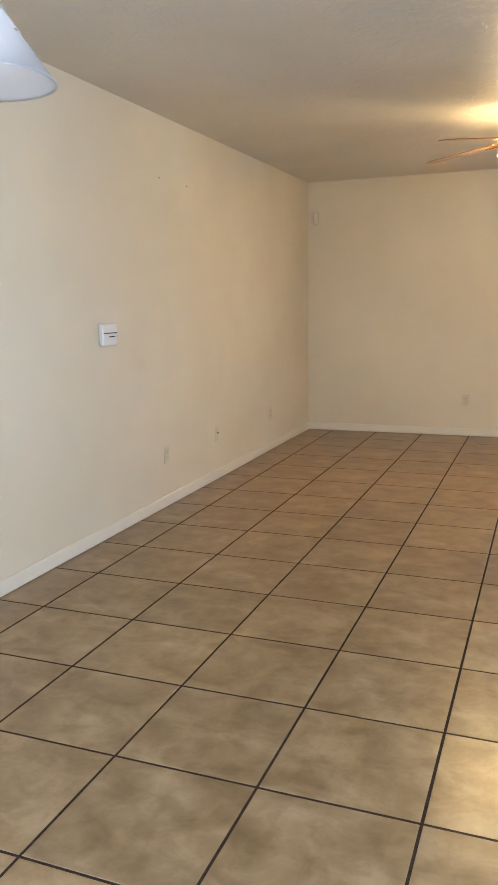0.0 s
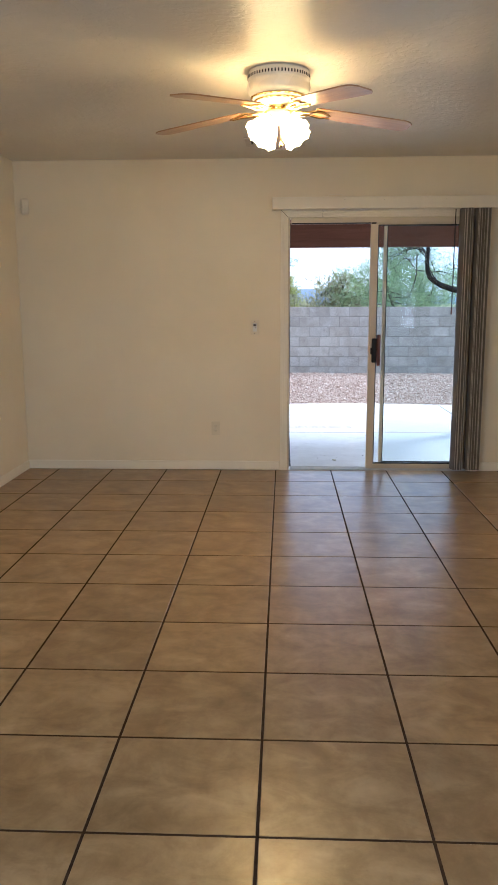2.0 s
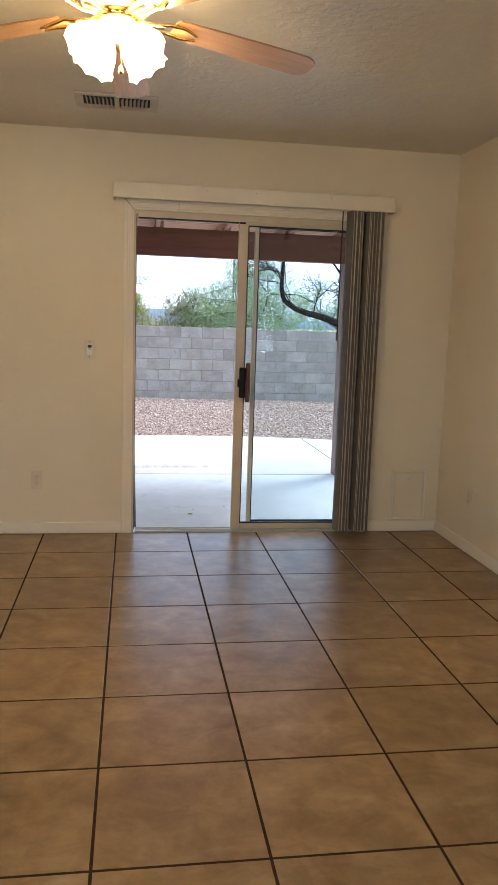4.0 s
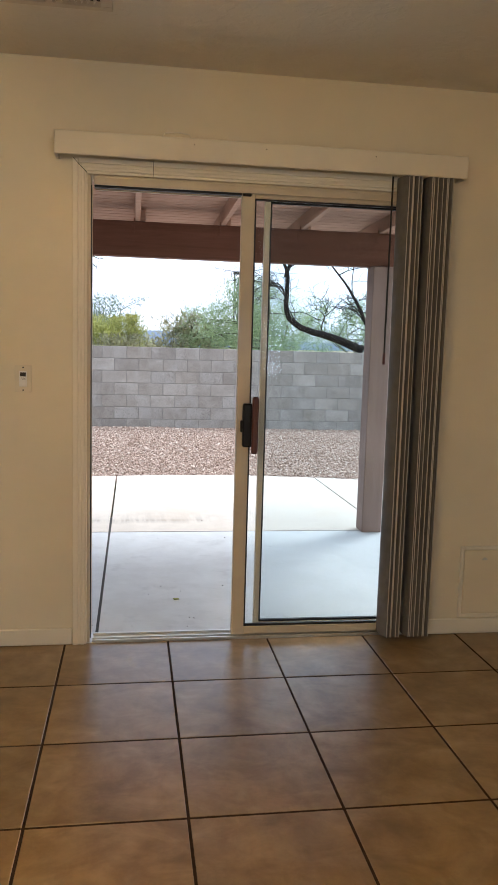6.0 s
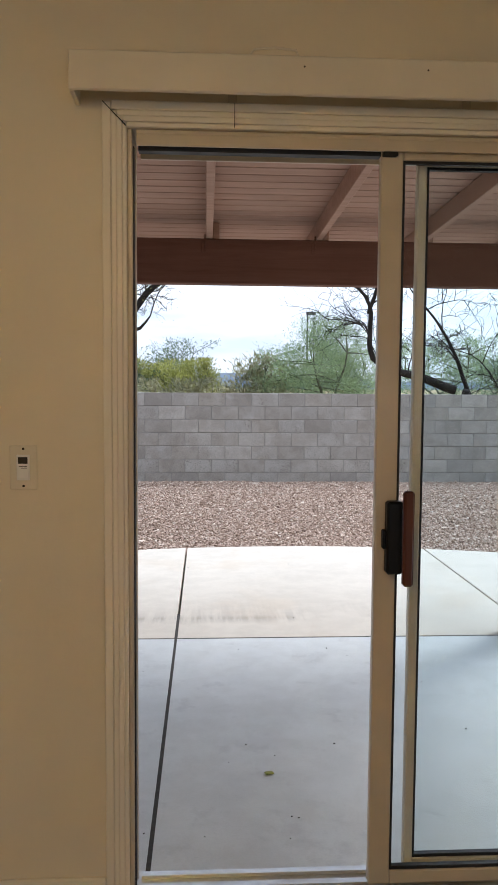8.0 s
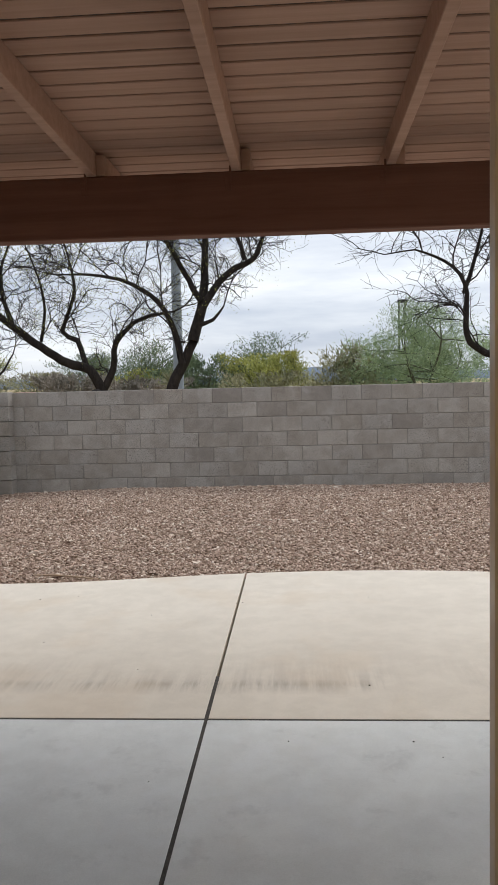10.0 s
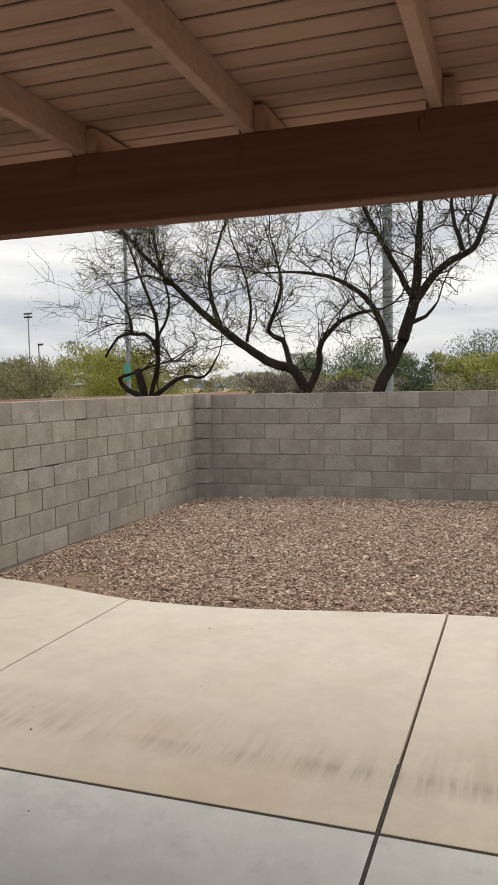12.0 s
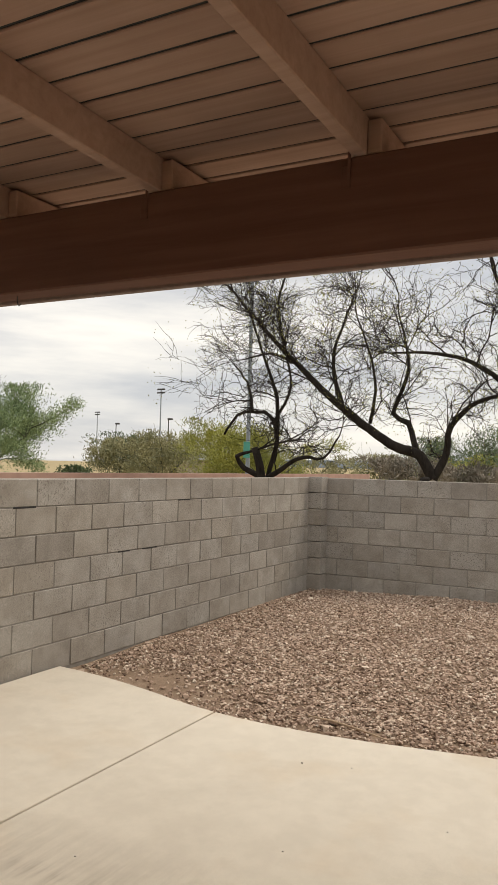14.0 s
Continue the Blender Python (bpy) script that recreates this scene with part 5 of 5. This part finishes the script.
def far_house(at, w, h, label):
    t = thing("house", at, label, "house")
    part("wall", box(-w / 2, w / 2, 0, 6, 0, h), STUCCO, t)
    bm = bmesh.new()
    a = [bm.verts.new(p) for p in ((-w / 2 - 0.5, -0.5, h), (w / 2 + 0.5, -0.5, h), (w / 2 + 0.5, 6.5, h), (-w / 2 - 0.5, 6.5, h), (-w / 4, 3, h + 1.5), (w / 4, 3, h + 1.5))]
    for q in ((0, 1, 5, 4), (1, 2, 5), (2, 3, 4, 5), (3, 0, 4), (3, 2, 1, 0)):
        bm.faces.new([a[i] for i in q])
    part("roof", bm, STEEL, t)


far_house((-70.0, 118.0, G), 9.0, 2.4, "low tan house far across the field")


# ---------------------------------------------------------------- block walls, piece by piece
CH, CL = 0.2032, 0.4064
TOP = 1.300


def block_mesh(name, lx, ly, h, mat):
    bm = box(-lx / 2, lx / 2, -ly / 2, ly / 2, -h / 2, h / 2, 0.004)
    return mesh_of(name, bm, mat)


rng_b = random.Random(8)
back_wall = structure("wall_back_yard", box(-3.832, 7.6, 17.447, 17.635, -0.45, TOP - 0.006), MORTAR, "grey concrete block wall at the back of the yard", "wall")
left_wall = structure("wall_side_yard", box(-4.014, -3.833, YD + 0.16, 17.60, -0.45, TOP - 0.006), MORTAR, "grey concrete block wall along the yard", "wall")
long_x = block_mesh("block", CL - 0.008, 0.2, CH - 0.008, BLOCK)
long_y = block_mesh("block", 0.2, CL - 0.008, CH - 0.008, BLOCK)
for c in range(7):
    z = TOP - CH * (c + 0.5)
    shift = 0.0 if c % 2 == 0 else CL / 2
    x = -3.300 - CL * 1.5 + shift
    while x < 7.4:
        ob = put("block", long_x, back_wall, (x + rng_b.uniform(-0.001, 0.001), 17.541 + rng_b.uniform(-0.0025, 0.0025), z))
        x += CL
    y = 12.469 - CL / 2 + shift - CL * 11
    while y < 17.42:
        if y > YD + 0.45:
            put("block", long_y, left_wall, (-3.926 + rng_b.uniform(-0.003, 0.003), y, z + rng_b.uniform(-0.001, 0.001)))
        y += CL
pil = block_mesh("block", 0.185, 0.195, CH - 0.008, BLOCK)
for c in range(8):
    put("block", pil, back_wall, (-3.742, 17.345, TOP + 0.012 - CH * (c + 0.5)))

# open mortar joints in the side wall
for y0, y1, z in ((12.24, 12.46, TOP - CH), (13.42, 13.58, TOP - CH * 3), (13.76, 13.98, TOP - CH * 3), (14.30, 14.50, TOP - CH)):
    part("open_joint", box(-3.829, -3.8235, y0, y1, z - 0.006, z + 0.006, 0.002), DARK_SLOT, left_wall, "dark open mortar joint")

# ---------------------------------------------------------------- floor tiles, piece by piece
P, JW = 0.457, 0.0072
tile_cache = {}


def tile_mesh(w, d):
    key = (round(w, 4), round(d, 4))
    if key not in tile_cache:
        bm = bmesh.new()
        e, hw, hd = 0.0025, w / 2, d / 2
        lo = [bm.verts.new((sx * hw, sy * hd, -0.006)) for sx, sy in ((-1, -1), (1, -1), (1, 1), (-1, 1))]
        mid = [bm.verts.new((sx * hw, sy * hd, -0.0018)) for sx, sy in ((-1, -1), (1, -1), (1, 1), (-1, 1))]
        top = [bm.verts.new((sx * (hw - e), sy * (hd - e), 0.0)) for sx, sy in ((-1, -1), (1, -1), (1, 1), (-1, 1))]
        for a, b in ((lo, mid), (mid, top)):
            for i in range(4):
                bm.faces.new((a[i], a[(i + 1) % 4], b[(i + 1) % 4], b[i]))
        bm.faces.new(top)
        tile_cache[key] = mesh_of("tile", bm, TILE)
    return tile_cache[key]


rng_t = random.Random(2)
for i in range(-7, 5):
    for j in range(-2, 24):
        x0, x1 = 0.229 + P * i + JW / 2, 0.229 + P * (i + 1) - JW / 2
        y1, y0 = 7.2 - P * j - JW / 2, 7.2 - P * (j + 1) + JW / 2
        x0, x1 = max(x0, XL - 0.02), min(x1, XR + 0.02)
        y0, y1 = max(y0, YB - 0.02), min(y1, YD + 0.002)
        if x1 - x0 < 0.02 or y1 - y0 < 0.02:
            continue
        ob = put("tile", tile_mesh(x1 - x0, y1 - y0), floor, ((x0 + x1) / 2, (y0 + y1) / 2, rng_t.uniform(-0.0004, 0.0)))
        ob.rotation_euler = (rng_t.uniform(-0.0006, 0.0006), rng_t.uniform(-0.0006, 0.0006), 0)
